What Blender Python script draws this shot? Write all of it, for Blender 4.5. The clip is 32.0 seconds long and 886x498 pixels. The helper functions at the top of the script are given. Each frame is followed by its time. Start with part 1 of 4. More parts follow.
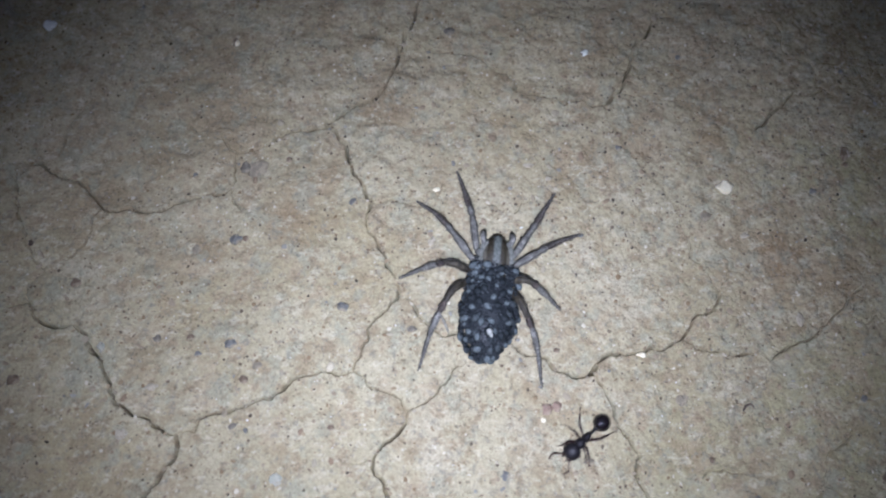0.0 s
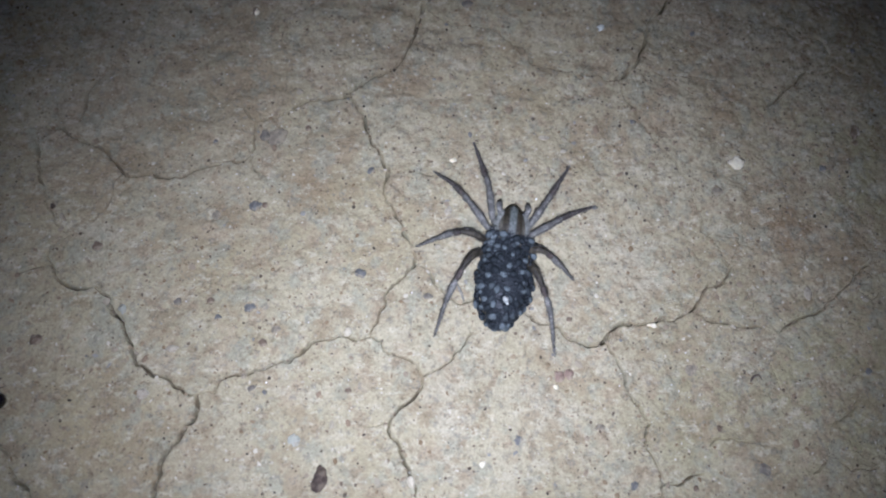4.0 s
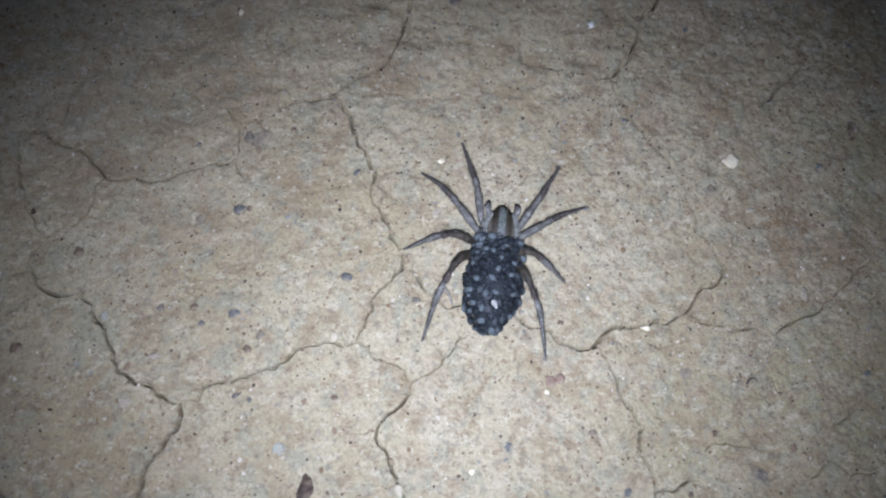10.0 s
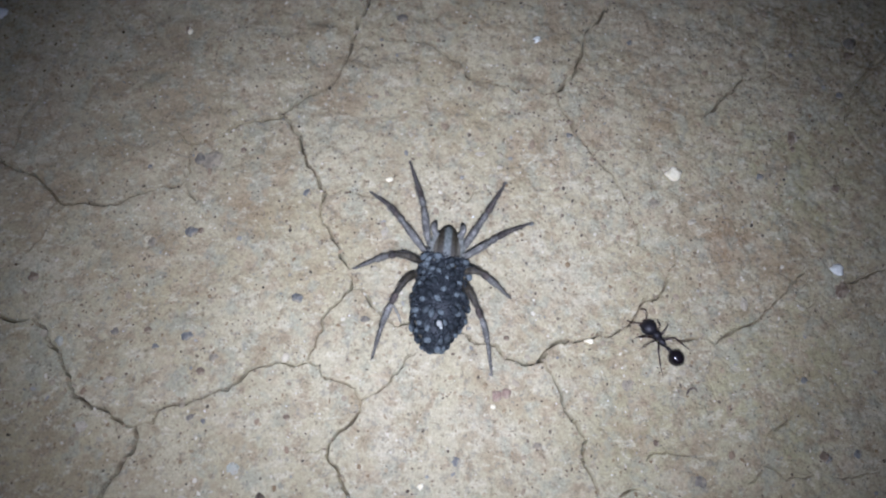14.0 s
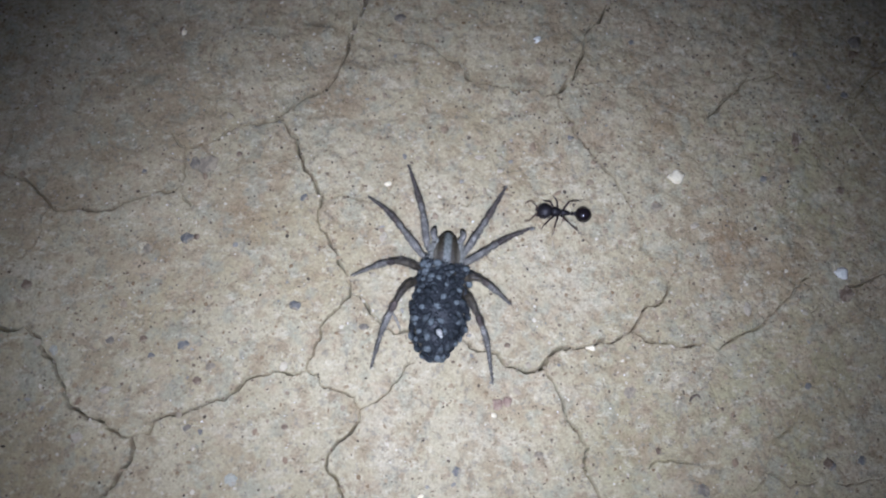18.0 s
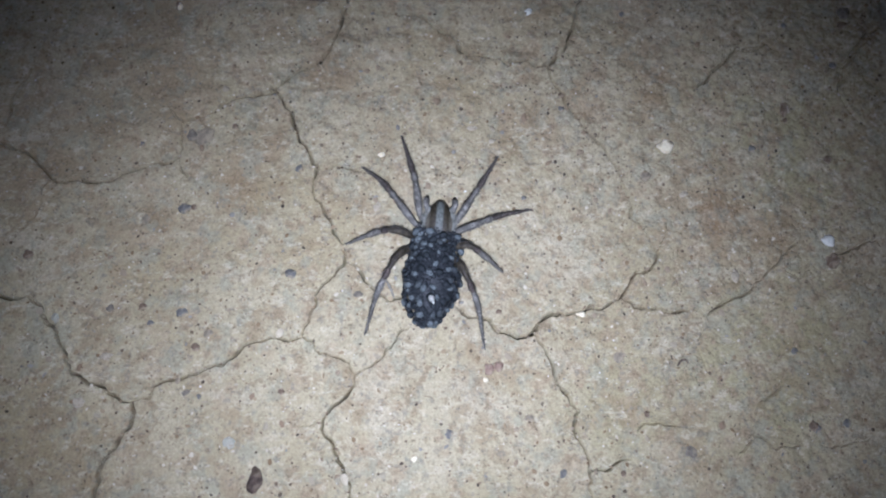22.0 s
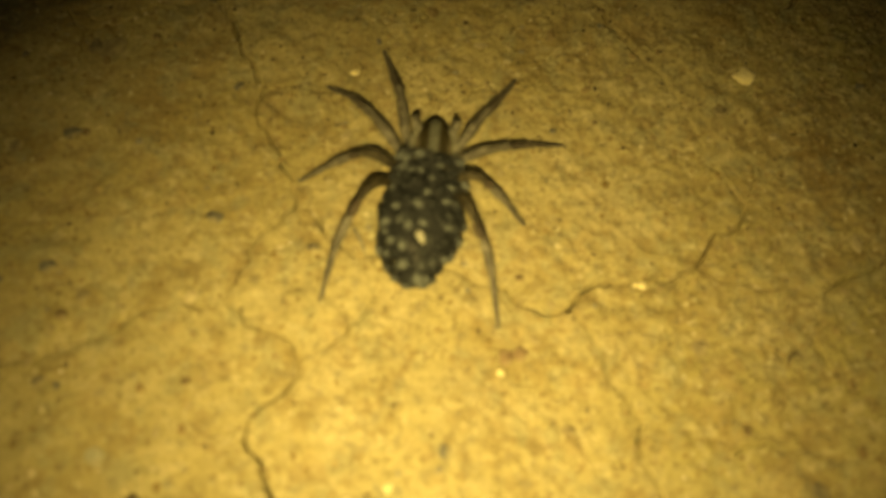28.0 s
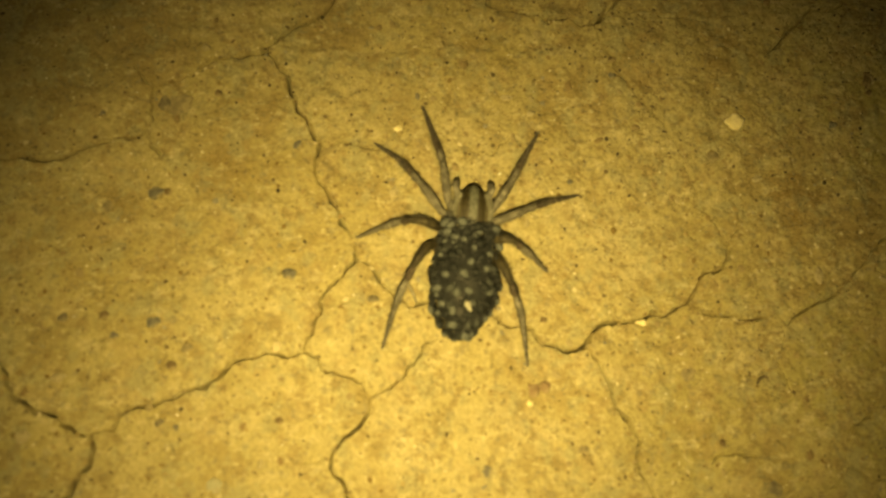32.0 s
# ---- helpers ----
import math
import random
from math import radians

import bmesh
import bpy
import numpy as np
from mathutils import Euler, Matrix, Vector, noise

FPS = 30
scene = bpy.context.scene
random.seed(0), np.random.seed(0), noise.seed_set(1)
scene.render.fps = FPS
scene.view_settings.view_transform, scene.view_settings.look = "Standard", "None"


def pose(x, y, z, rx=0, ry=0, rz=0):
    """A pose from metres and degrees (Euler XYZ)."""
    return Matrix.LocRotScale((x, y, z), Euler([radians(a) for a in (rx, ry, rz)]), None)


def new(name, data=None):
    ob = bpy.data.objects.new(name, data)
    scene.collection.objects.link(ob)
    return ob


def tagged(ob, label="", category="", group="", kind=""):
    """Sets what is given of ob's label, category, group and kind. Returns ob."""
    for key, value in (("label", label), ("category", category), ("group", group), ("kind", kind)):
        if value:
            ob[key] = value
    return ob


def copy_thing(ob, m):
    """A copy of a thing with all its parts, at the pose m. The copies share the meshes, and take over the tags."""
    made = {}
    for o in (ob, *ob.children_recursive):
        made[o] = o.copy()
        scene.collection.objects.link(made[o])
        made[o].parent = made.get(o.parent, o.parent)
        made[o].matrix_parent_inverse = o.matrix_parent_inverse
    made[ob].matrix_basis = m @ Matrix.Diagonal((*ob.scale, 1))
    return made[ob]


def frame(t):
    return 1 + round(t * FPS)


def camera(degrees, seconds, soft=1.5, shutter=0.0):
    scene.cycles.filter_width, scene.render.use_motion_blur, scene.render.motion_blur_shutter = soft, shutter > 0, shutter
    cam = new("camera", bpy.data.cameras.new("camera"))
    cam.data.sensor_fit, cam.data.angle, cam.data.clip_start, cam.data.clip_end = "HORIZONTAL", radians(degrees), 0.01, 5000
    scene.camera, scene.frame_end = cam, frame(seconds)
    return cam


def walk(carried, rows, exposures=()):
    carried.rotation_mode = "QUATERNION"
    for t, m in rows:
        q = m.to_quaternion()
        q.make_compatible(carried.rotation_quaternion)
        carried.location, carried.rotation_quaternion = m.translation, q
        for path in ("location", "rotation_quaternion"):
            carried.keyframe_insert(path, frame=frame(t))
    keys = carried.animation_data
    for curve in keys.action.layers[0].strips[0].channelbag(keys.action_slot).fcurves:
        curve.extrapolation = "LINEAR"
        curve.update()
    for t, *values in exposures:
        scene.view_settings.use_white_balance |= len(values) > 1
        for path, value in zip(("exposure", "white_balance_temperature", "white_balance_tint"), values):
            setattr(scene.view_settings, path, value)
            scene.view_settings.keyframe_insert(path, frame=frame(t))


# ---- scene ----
# A wolf spider with her young on cracked clay at night, lit by a hand lamp; two harvester ants pass.
MM = 0.001
cam = camera(52, 32.0, soft=1.9, shutter=0.4)
# The lens stays focused at arm's reach, so that it loses the ground when it is brought closer.
cam.data.dof.use_dof, cam.data.dof.focus_distance, cam.data.dof.aperture_fstop = True, 0.182, 16.0
PATH = [
    (0, -0.02370, -0.05394, 0.16770, 21.682, -2.822, -2.261),
    (0.5, -0.02382, -0.05579, 0.16813, 21.521, -3.182, -2.386),
    (1, -0.02420, -0.05784, 0.16806, 21.364, -3.292, -2.254),
    (1.5, -0.02458, -0.05555, 0.16997, 20.384, -3.397, -2.140),
    (2, -0.02365, -0.05666, 0.16987, 20.509, -3.128, -2.024),
    (2.5, -0.02486, -0.05823, 0.17012, 20.850, -3.445, -2.113),
    (3, -0.02538, -0.05973, 0.17084, 21.390, -3.212, -1.875),
    (3.5, -0.02724, -0.05669, 0.17052, 20.273, -3.297, -1.580),
    (5.5, -0.02849, -0.05778, 0.16694, 20.846, -3.743, -1.460),
    (6, -0.02822, -0.05580, 0.16772, 20.191, -3.640, -1.508),
    (6.5, -0.02822, -0.05829, 0.16554, 20.968, -3.844, -1.525),
    (7, -0.02867, -0.05968, 0.16463, 21.324, -4.020, -1.583),
    (7.5, -0.02992, -0.06121, 0.16417, 21.852, -4.206, -1.624),
    (8, -0.02851, -0.05991, 0.16444, 21.183, -3.861, -1.652),
    (8.5, -0.02868, -0.06001, 0.16276, 21.298, -3.808, -1.696),
    (9, -0.02881, -0.05882, 0.16265, 21.044, -3.770, -1.796),
    (9.5, -0.02742, -0.05412, 0.16537, 19.361, -3.514, -1.629),
    (10, -0.02478, -0.05530, 0.16645, 20.427, -3.054, -1.859),
    (10.5, -0.02291, -0.05702, 0.16773, 20.657, -3.196, -1.997),
    (11, -0.02139, -0.06000, 0.16887, 21.559, -3.279, -2.158),
    (11.5, -0.01919, -0.05937, 0.16886, 21.902, -3.251, -2.446),
    (12, -0.01922, -0.05776, 0.17048, 21.068, -3.449, -2.449),
    (12.5, -0.01878, -0.05770, 0.17101, 20.872, -3.651, -2.577),
    (13, -0.01879, -0.05936, 0.16974, 21.350, -3.861, -2.591),
    (13.5, -0.01844, -0.05447, 0.17034, 19.619, -3.760, -2.739),
    (14, -0.01731, -0.04718, 0.17416, 18.337, -3.554, -3.095),
    (14.5, -0.01774, -0.04524, 0.16961, 18.529, -4.188, -2.902),
    (16.5, -0.01706, -0.04099, 0.17202, 17.072, -3.770, -3.218),
    (17, -0.01682, -0.04173, 0.17351, 17.124, -3.753, -3.329),
    (17.5, -0.01777, -0.04393, 0.17116, 17.786, -3.862, -3.378),
    (18, -0.01740, -0.04211, 0.17293, 17.305, -3.654, -3.333),
    (18.5, -0.01628, -0.04418, 0.17416, 18.270, -3.272, -3.528),
    (19, -0.01580, -0.04160, 0.17382, 17.503, -3.226, -3.415),
    (19.5, -0.01541, -0.04302, 0.17232, 17.513, -3.341, -3.427),
    (20, -0.01622, -0.04450, 0.17118, 17.054, -3.529, -3.427),
    (20.2, -0.01657, -0.04519, 0.17117, 16.233, -3.547, -3.449),
    (20.3, -0.01675, -0.04554, 0.17116, 15.997, -3.557, -3.461),
    (20.4, -0.01692, -0.04588, 0.17116, 16.512, -3.566, -3.472),
    (20.5, -0.01710, -0.04623, 0.17115, 16.776, -3.575, -3.483),
    (21, -0.01740, -0.04642, 0.17234, 16.682, -3.416, -3.397),
    (21.5, -0.01687, -0.04701, 0.17387, 16.819, -3.130, -3.450),
    (22, -0.01552, -0.04619, 0.17548, 16.321, -3.332, -3.530),
    (22.5, -0.01668, -0.04509, 0.17639, 16.126, -3.323, -3.418),
    (23, -0.01678, -0.04555, 0.17630, 16.246, -3.357, -3.512),
    (23.5, -0.01726, -0.04859, 0.17460, 17.360, -3.351, -3.458),
    (24, -0.01768, -0.04682, 0.17288, 16.734, -3.433, -3.389),
    (24.5, -0.01836, -0.04633, 0.17302, 16.620, -3.348, -3.414),
    (26.5, -0.01525, -0.03954, 0.12860, 20.122, -2.841, -3.433),
    (27, -0.01603, -0.04440, 0.12005, 22.479, -2.745, -3.380),
    (27.5, -0.01343, -0.05364, 0.11247, 25.920, -2.962, -3.154),
    (28, -0.01236, -0.06111, 0.10912, 27.661, -3.964, -2.860),
    (28.5, -0.01437, -0.06203, 0.11215, 28.026, -4.445, -2.702),
    (29, -0.01407, -0.06199, 0.11142, 27.234, -4.605, -2.767),
    (29.5, -0.01330, -0.06171, 0.11382, 26.137, -4.396, -2.830),
    (30, -0.01754, -0.05902, 0.12179, 24.234, -5.227, -3.182),
    (30.5, -0.01959, -0.05721, 0.13135, 23.521, -4.468, -3.684),
    (31, -0.02037, -0.04620, 0.13640, 21.147, -4.618, -4.535),
    (31.5, -0.02375, -0.04462, 0.13750, 19.922, -4.846, -4.641),
    (32, -0.02518, -0.03603, 0.14346, 15.891, -5.873, -4.199),
]
# The phone's own metering and white balance: seconds, stops, kelvin, tint.
STOPS = [(0, 0.01), (1, 0.01), (2, 0.04), (3, 0.06), (3.5, 0.03), (5.5, -0.02), (6, -0.02), (7, -0.04), (8, -0.02), (9, -0.02), (10, 0.00), (11, 0.03), (12, 0.05), (13, 0.06), (14, 0.10), (14.5, 0.01), (16.5, -0.02), (17, 0.01), (18, 0.00), (19, 0.02), (20, -0.03), (21, -0.02), (22, 0.02), (23, 0.03), (24, 0.02), (24.5, -0.01), (26.5, -0.72), (27, -0.77), (27.5, -1.05), (28, -1.09), (28.5, -0.92), (29, -0.93), (29.5, -0.95), (30, -0.83), (30.5, -0.54), (31, -0.44), (31.5, -0.58), (32, -0.56)]
EXPOSURES = [(t, stops, *((4400, 40) if t < 25 else (40000, 3))) for t, stops in STOPS]
walk(cam, [(t, pose(x, y, z, rx, ry, rz)) for t, x, y, z, rx, ry, rz in PATH], EXPOSURES)

# ---- light: a dark night; the one lamp is the LED torch held beside the lens, built below ----
world = bpy.data.worlds.new("night")
scene.world = world
world.use_nodes = True
world.node_tree.nodes["Background"].inputs[0].default_value = (0.02, 0.025, 0.035, 1)
world.node_tree.nodes["Background"].inputs[1].default_value = 0.3


# ---- materials ----
class Nodes:
    """Short hand for node trees."""

    def __init__(self, name):
        self.mat = bpy.data.materials.new(name)
        self.mat.use_nodes = True
        self.tree = self.mat.node_tree
        self.bsdf = self.tree.nodes["Principled BSDF"]
        self.coord = self.tree.nodes.new("ShaderNodeTexCoord").outputs["Object"]

    def put(self, node, key, value):
        if hasattr(value, "links"):
            self.tree.links.new(value, node.inputs[key])
        elif value is not None:
            node.inputs[key].default_value = (*value, 1) if isinstance(value, tuple) and len(value) == 3 and node.inputs[key].type == "RGBA" else value
        return self

    def noise(self, scale, detail=4.0, rough=0.55, vector=None, stretch=None):
        vector = vector or self.coord
        if stretch:
            m = self.tree.nodes.new("ShaderNodeMapping")
            m.inputs["Scale"].default_value = stretch
            self.tree.links.new(vector, m.inputs["Vector"])
            vector = m.outputs["Vector"]
        n = self.tree.nodes.new("ShaderNodeTexNoise")
        n.inputs["Scale"].default_value, n.inputs["Detail"].default_value, n.inputs["Roughness"].default_value = scale, detail, rough
        self.tree.links.new(vector, n.inputs["Vector"])
        return n.outputs["Fac"]

    def cells(self, scale):
        n = self.tree.nodes.new("ShaderNodeTexVoronoi")
        n.inputs["Scale"].default_value = scale
        self.tree.links.new(self.coord, n.inputs["Vector"])
        return n.outputs["Distance"], n.outputs["Color"]

    def ramp(self, fac, low, high, a=0.0, b=1.0):
        n = self.tree.nodes.new("ShaderNodeMapRange")
        n.interpolation_type = "SMOOTHSTEP"
        self.put(n, "Value", fac).put(n, "From Min", low).put(n, "From Max", high).put(n, "To Min", a).put(n, "To Max", b)
        return n.outputs["Result"]

    def mix(self, fac, a, b, how="MIX"):
        n = self.tree.nodes.new("ShaderNodeMix")
        n.data_type, n.blend_type = "RGBA", how
        self.put(n, 0, fac).put(n, 6, a).put(n, 7, b)
        return n.outputs[2]

    def times(self, a, b):
        n = self.tree.nodes.new("ShaderNodeMath")
        n.operation = "MULTIPLY"
        self.put(n, 0, a).put(n, 1, b)
        return n.outputs[0]

    def bump(self, height, distance, strength=1.0, normal=None):
        n = self.tree.nodes.new("ShaderNodeBump")
        self.put(n, "Height", height).put(n, "Distance", distance).put(n, "Strength", strength)
        if normal:
            self.put(n, "Normal", normal)
        return n.outputs["Normal"]

    def random(self):
        return self.tree.nodes.new("ShaderNodeObjectInfo").outputs["Random"]

    def island(self):
        return self.tree.nodes.new("ShaderNodeNewGeometry").outputs["Random Per Island"]

    def done(self, colour, rough=0.8, normal=None, **more):
        self.put(self.bsdf, "Base Color", colour).put(self.bsdf, "Roughness", rough)
        if normal:
            self.put(self.bsdf, "Normal", normal)
        for key, value in more.items():
            self.put(self.bsdf, key.replace("_", " "), value)
        return self.mat


# Stains in the clay: place and reach in mm, tone and strength.
RUST, OLIVE, CREAM, OCHRE, MAUVE = (0.272, 0.192, 0.092), (0.345, 0.326, 0.150), (0.520, 0.476, 0.332), (0.364, 0.295, 0.140), (0.325, 0.275, 0.176)
STAINS = [
    (-5, -16, 30, CREAM, 0.55), (-6, 20, 20, CREAM, 0.40), (20, 8, 18, CREAM, 0.45),
    (62, -22, 30, OLIVE, 0.55), (75, 25, 28, OLIVE, 0.55), (30, -30, 18, OLIVE, 0.35),
    (-78, -34, 24, OCHRE, 0.45), (-35, 12, 16, OCHRE, 0.45), (0, 42, 22, OCHRE, 0.40),
    (-75, 45, 38, MAUVE, 0.55), (-30, 62, 30, MAUVE, 0.45), (40, 62, 30, MAUVE, 0.50),
]
STAINS += [
    (55, 11, 14, RUST, 0.65), (60, 3, 12, RUST, 0.6), (4, -19, 8, RUST, 0.45), (-45, 24, 10, RUST, 0.45),
    (30, 35, 9, RUST, 0.45), (47, 34, 10, RUST, 0.5), (-61, 12, 9, RUST, 0.45), (41, -38, 8, RUST, 0.45), (70, 6, 9, RUST, 0.5),
    (20, 30, 9, RUST, 0.55), (44, 38, 9, RUST, 0.5), (57, 12, 9, RUST, 0.6), (-24, 43, 10, RUST, 0.5), (-37, 32, 8, RUST, 0.45), (-44, 20, 9, RUST, 0.4), (-86, 25, 10, RUST, 0.55),
    (47, -15, 7, RUST, 0.35), (70, -24, 10, RUST, 0.45), (-90, -20, 22, OCHRE, 0.3), (-66, -36, 14, RUST, 0.4), (-66, 0, 14, OCHRE, 0.35), (-20, -30, 12, CREAM, 0.4), (-60, 48, 22, RUST, 0.35), (12, 62, 18, RUST, 0.35),
]


def clay_material():
    n = Nodes("clay")
    base = n.mix(n.ramp(n.noise(42, 6, 0.6), 0.36, 0.64), (0.463, 0.420, 0.258), (0.399, 0.352, 0.199))
    wander = n.noise(75, 4, 0.6)
    for x, y, reach, tone, strength in STAINS:
        near = n.tree.nodes.new("ShaderNodeVectorMath")
        near.operation = "DISTANCE"
        n.tree.links.new(n.coord, near.inputs[0])
        near.inputs[1].default_value = (x * MM, y * MM, 0)
        mask = n.ramp(near.outputs["Value"], reach * MM, reach * 0.25 * MM)
        base = n.mix(n.times(n.times(mask, n.ramp(wander, 0.34, 0.62)), strength), base, tone)
    base = n.mix(n.times(n.ramp(n.noise(120, 6, 0.68), 0.50, 0.62), 0.52), base, (0.295, 0.230, 0.120))
    base = n.mix(n.times(n.ramp(n.noise(95, 6, 0.65, stretch=(0.6, 1.5, 1)), 0.53, 0.68), 0.6), base, (0.522, 0.485, 0.326))
    base = n.mix(n.times(n.ramp(n.noise(165, 5, 0.65), 0.51, 0.61), 0.65), base, (0.425, 0.356, 0.218))
    base = n.mix(n.times(n.ramp(n.noise(190, 5, 0.65, stretch=(1.1, 0.9, 1)), 0.52, 0.62), 0.6), base, (0.345, 0.345, 0.235))
    base = n.mix(n.times(n.ramp(n.noise(620, 4, 0.7), 0.56, 0.63), 0.5), base, (0.235, 0.225, 0.175))
    base = n.mix(n.times(n.ramp(n.noise(330, 5, 0.7), 0.54, 0.63), 0.55), base, (0.246, 0.195, 0.104))
    base = n.mix(n.times(n.ramp(n.noise(410, 5, 0.7, stretch=(0.8, 1.3, 1)), 0.55, 0.64), 0.55), base, (0.591, 0.555, 0.380))
    base = n.mix(n.times(n.ramp(n.noise(900, 4, 0.7), 0.57, 0.68), 0.6), base, (0.148, 0.115, 0.063))
    base = n.mix(0.28, base, n.mix(n.ramp(n.noise(1500, 4, 0.75), 0.30, 0.70), (0.22, 0.21, 0.20), (0.80, 0.80, 0.79)), "OVERLAY")
    normal = n.bump(n.noise(210, 6, 0.7), 0.0011, 0.6)
    normal = n.bump(n.noise(750, 5, 0.75), 0.0006, 0.6, normal)
    normal = n.bump(n.noise(2600, 3, 0.7), 0.00022, 0.4, normal)
    return n.done(base, n.ramp(n.noise(500, 3), 0.3, 0.7, 0.7, 0.95), normal, Specular_IOR_Level=0.35)


def stone_material(name, a, b, rough=0.7, scale=700, spec=0.4, dust=0.5, speck=0.45, bumpy=0.8):
    """A stone in two tones, dusted with clay in its hollows."""
    n = Nodes(name)
    colour = n.mix(n.ramp(n.noise(scale, 6, 0.7), 0.35, 0.65), a, b)
    colour = n.mix(n.times(n.ramp(n.noise(scale * 3, 3), 0.52, 0.66), speck), colour, tuple(c * 0.4 for c in a))
    colour = n.mix(n.times(n.ramp(n.noise(scale * 0.8, 5, 0.7), 0.45, 0.62), dust), colour, (0.42, 0.365, 0.235))
    normal = n.bump(n.noise(scale, 5, 0.7), 0.0006, bumpy)
    normal = n.bump(n.noise(scale * 4, 4, 0.7), 0.00015, bumpy * 0.9, normal)
    return n.done(colour, rough, normal, Specular_IOR_Level=spec)


def grain_material(name, a, b, rough, spec=0.3):
    n = Nodes(name)
    return n.done(n.mix(n.island(), a, b), rough, Specular_IOR_Level=spec)


def hide_material(name, a, b, rough=0.55, scale=1500, spec=0.5, bands=0.0):
    """Hairy cuticle: two tones in fine grain, with optional cross bands along the part's length."""
    n = Nodes(name)
    colour = n.mix(n.ramp(n.noise(scale, 5, 0.7), 0.35, 0.66), a, b)
    if bands:
        colour = n.mix(n.times(n.ramp(n.noise(520, 2), 0.46, 0.62), bands), colour, tuple(c * 0.35 for c in a))
        colour = n.mix(n.times(n.ramp(n.noise(780, 4, 0.7), 0.54, 0.64), 0.55), colour, tuple(c * 1.55 for c in b))
    hair = n.noise(3200, 3, 0.7, stretch=(1, 1, 0.25))
    return n.done(colour, n.ramp(n.noise(scale * 2, 3), 0.3, 0.7, rough - 0.12, rough + 0.15), n.bump(hair, 0.00025, 0.8), Specular_IOR_Level=spec)


def young_material():
    """Spiderling abdomen: dark, turning pale grey towards its top, each one a little different."""
    n = Nodes("young_abdomen")
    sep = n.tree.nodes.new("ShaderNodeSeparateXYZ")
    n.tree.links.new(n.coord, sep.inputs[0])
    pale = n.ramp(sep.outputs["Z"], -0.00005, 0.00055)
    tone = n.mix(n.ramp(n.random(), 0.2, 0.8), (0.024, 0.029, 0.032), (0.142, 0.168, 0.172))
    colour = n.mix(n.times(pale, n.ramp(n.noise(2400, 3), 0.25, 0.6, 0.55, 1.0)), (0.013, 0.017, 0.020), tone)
    return n.done(colour, 0.6, n.bump(n.noise(4500, 3), 0.00012, 0.8), Specular_IOR_Level=0.15)


def carapace_material():
    """Grey hairs with a pale midline band and brown flanks, in the part's own space."""
    n = Nodes("carapace")
    sep = n.tree.nodes.new("ShaderNodeSeparateXYZ")
    n.tree.links.new(n.coord, sep.inputs[0])
    off = n.tree.nodes.new("ShaderNodeMath")
    off.operation = "ABSOLUTE"
    n.tree.links.new(sep.outputs["X"], off.inputs[0])
    grain = n.ramp(n.noise(1800, 5, 0.7), 0.3, 0.7)
    side = n.mix(grain, (0.017, 0.0145, 0.008), (0.052, 0.044, 0.024))
    mid = n.mix(grain, (0.055, 0.063, 0.056), (0.165, 0.183, 0.160))
    colour = n.mix(n.ramp(off.outputs[0], 0.00045, 0.0009), mid, side)
    colour = n.mix(n.ramp(off.outputs[0], 0.0017, 0.0023), colour, n.mix(grain, (0.075, 0.070, 0.052), (0.17, 0.16, 0.12)))
    colour = n.mix(n.ramp(sep.outputs["Y"], 0.0044, 0.0048), colour, n.mix(grain, (0.010, 0.009, 0.008), (0.035, 0.032, 0.028)))
    return n.done(colour, 0.5, n.bump(n.noise(3000, 3, 0.7, stretch=(1, 0.3, 1)), 0.0002, 0.8), Specular_IOR_Level=0.5)


def plain_material(name, colour, rough, spec=0.5):
    n = Nodes(name)
    tone = n.mix(n.ramp(n.noise(1600, 4, 0.6), 0.3, 0.7), tuple(c * 0.7 for c in colour), tuple(min(1, c * 1.3) for c in colour))
    return n.done(tone, rough, n.bump(n.noise(2600, 3), 0.00006, 0.5), Specular_IOR_Level=spec)


CLAY = clay_material()

# ---- the ground ----


def lattice(i, j, seed):
    n = (i.astype(np.int64) * 374761393 + j.astype(np.int64) * 668265263 + seed * 974711) & 0xFFFFFFFF
    n = ((n ^ (n >> 13)) * 1274126177) & 0xFFFFFFFF
    return ((n ^ (n >> 16)) & 0xFFFF) / 65535.0


def relief_noise(x, y, size, seed, octaves=3):
    """Smooth noise about zero, its largest forms of that size in metres."""
    total, amp = 0.0, 1.0
    for k in range(octaves):
        u, v = x / size * 2**k + 17.3 * k, y / size * 2**k - 9.1 * k
        i, j = np.floor(u), np.floor(v)
        a, b = u - i, v - j
        a, b = a * a * (3 - 2 * a), b * b * (3 - 2 * b)
        s = seed + 31 * k
        low = lattice(i, j, s) * (1 - a) + lattice(i + 1, j, s) * a
        high = lattice(i, j + 1, s) * (1 - a) + lattice(i + 1, j + 1, s) * a
        total = total + amp * (low * (1 - b) + high * b - 0.5)
        amp *= 0.5
    return total


def step01(v, low, high):
    t = np.clip((v - low) / (high - low), 0, 1)
    return t * t * (3 - 2 * t)


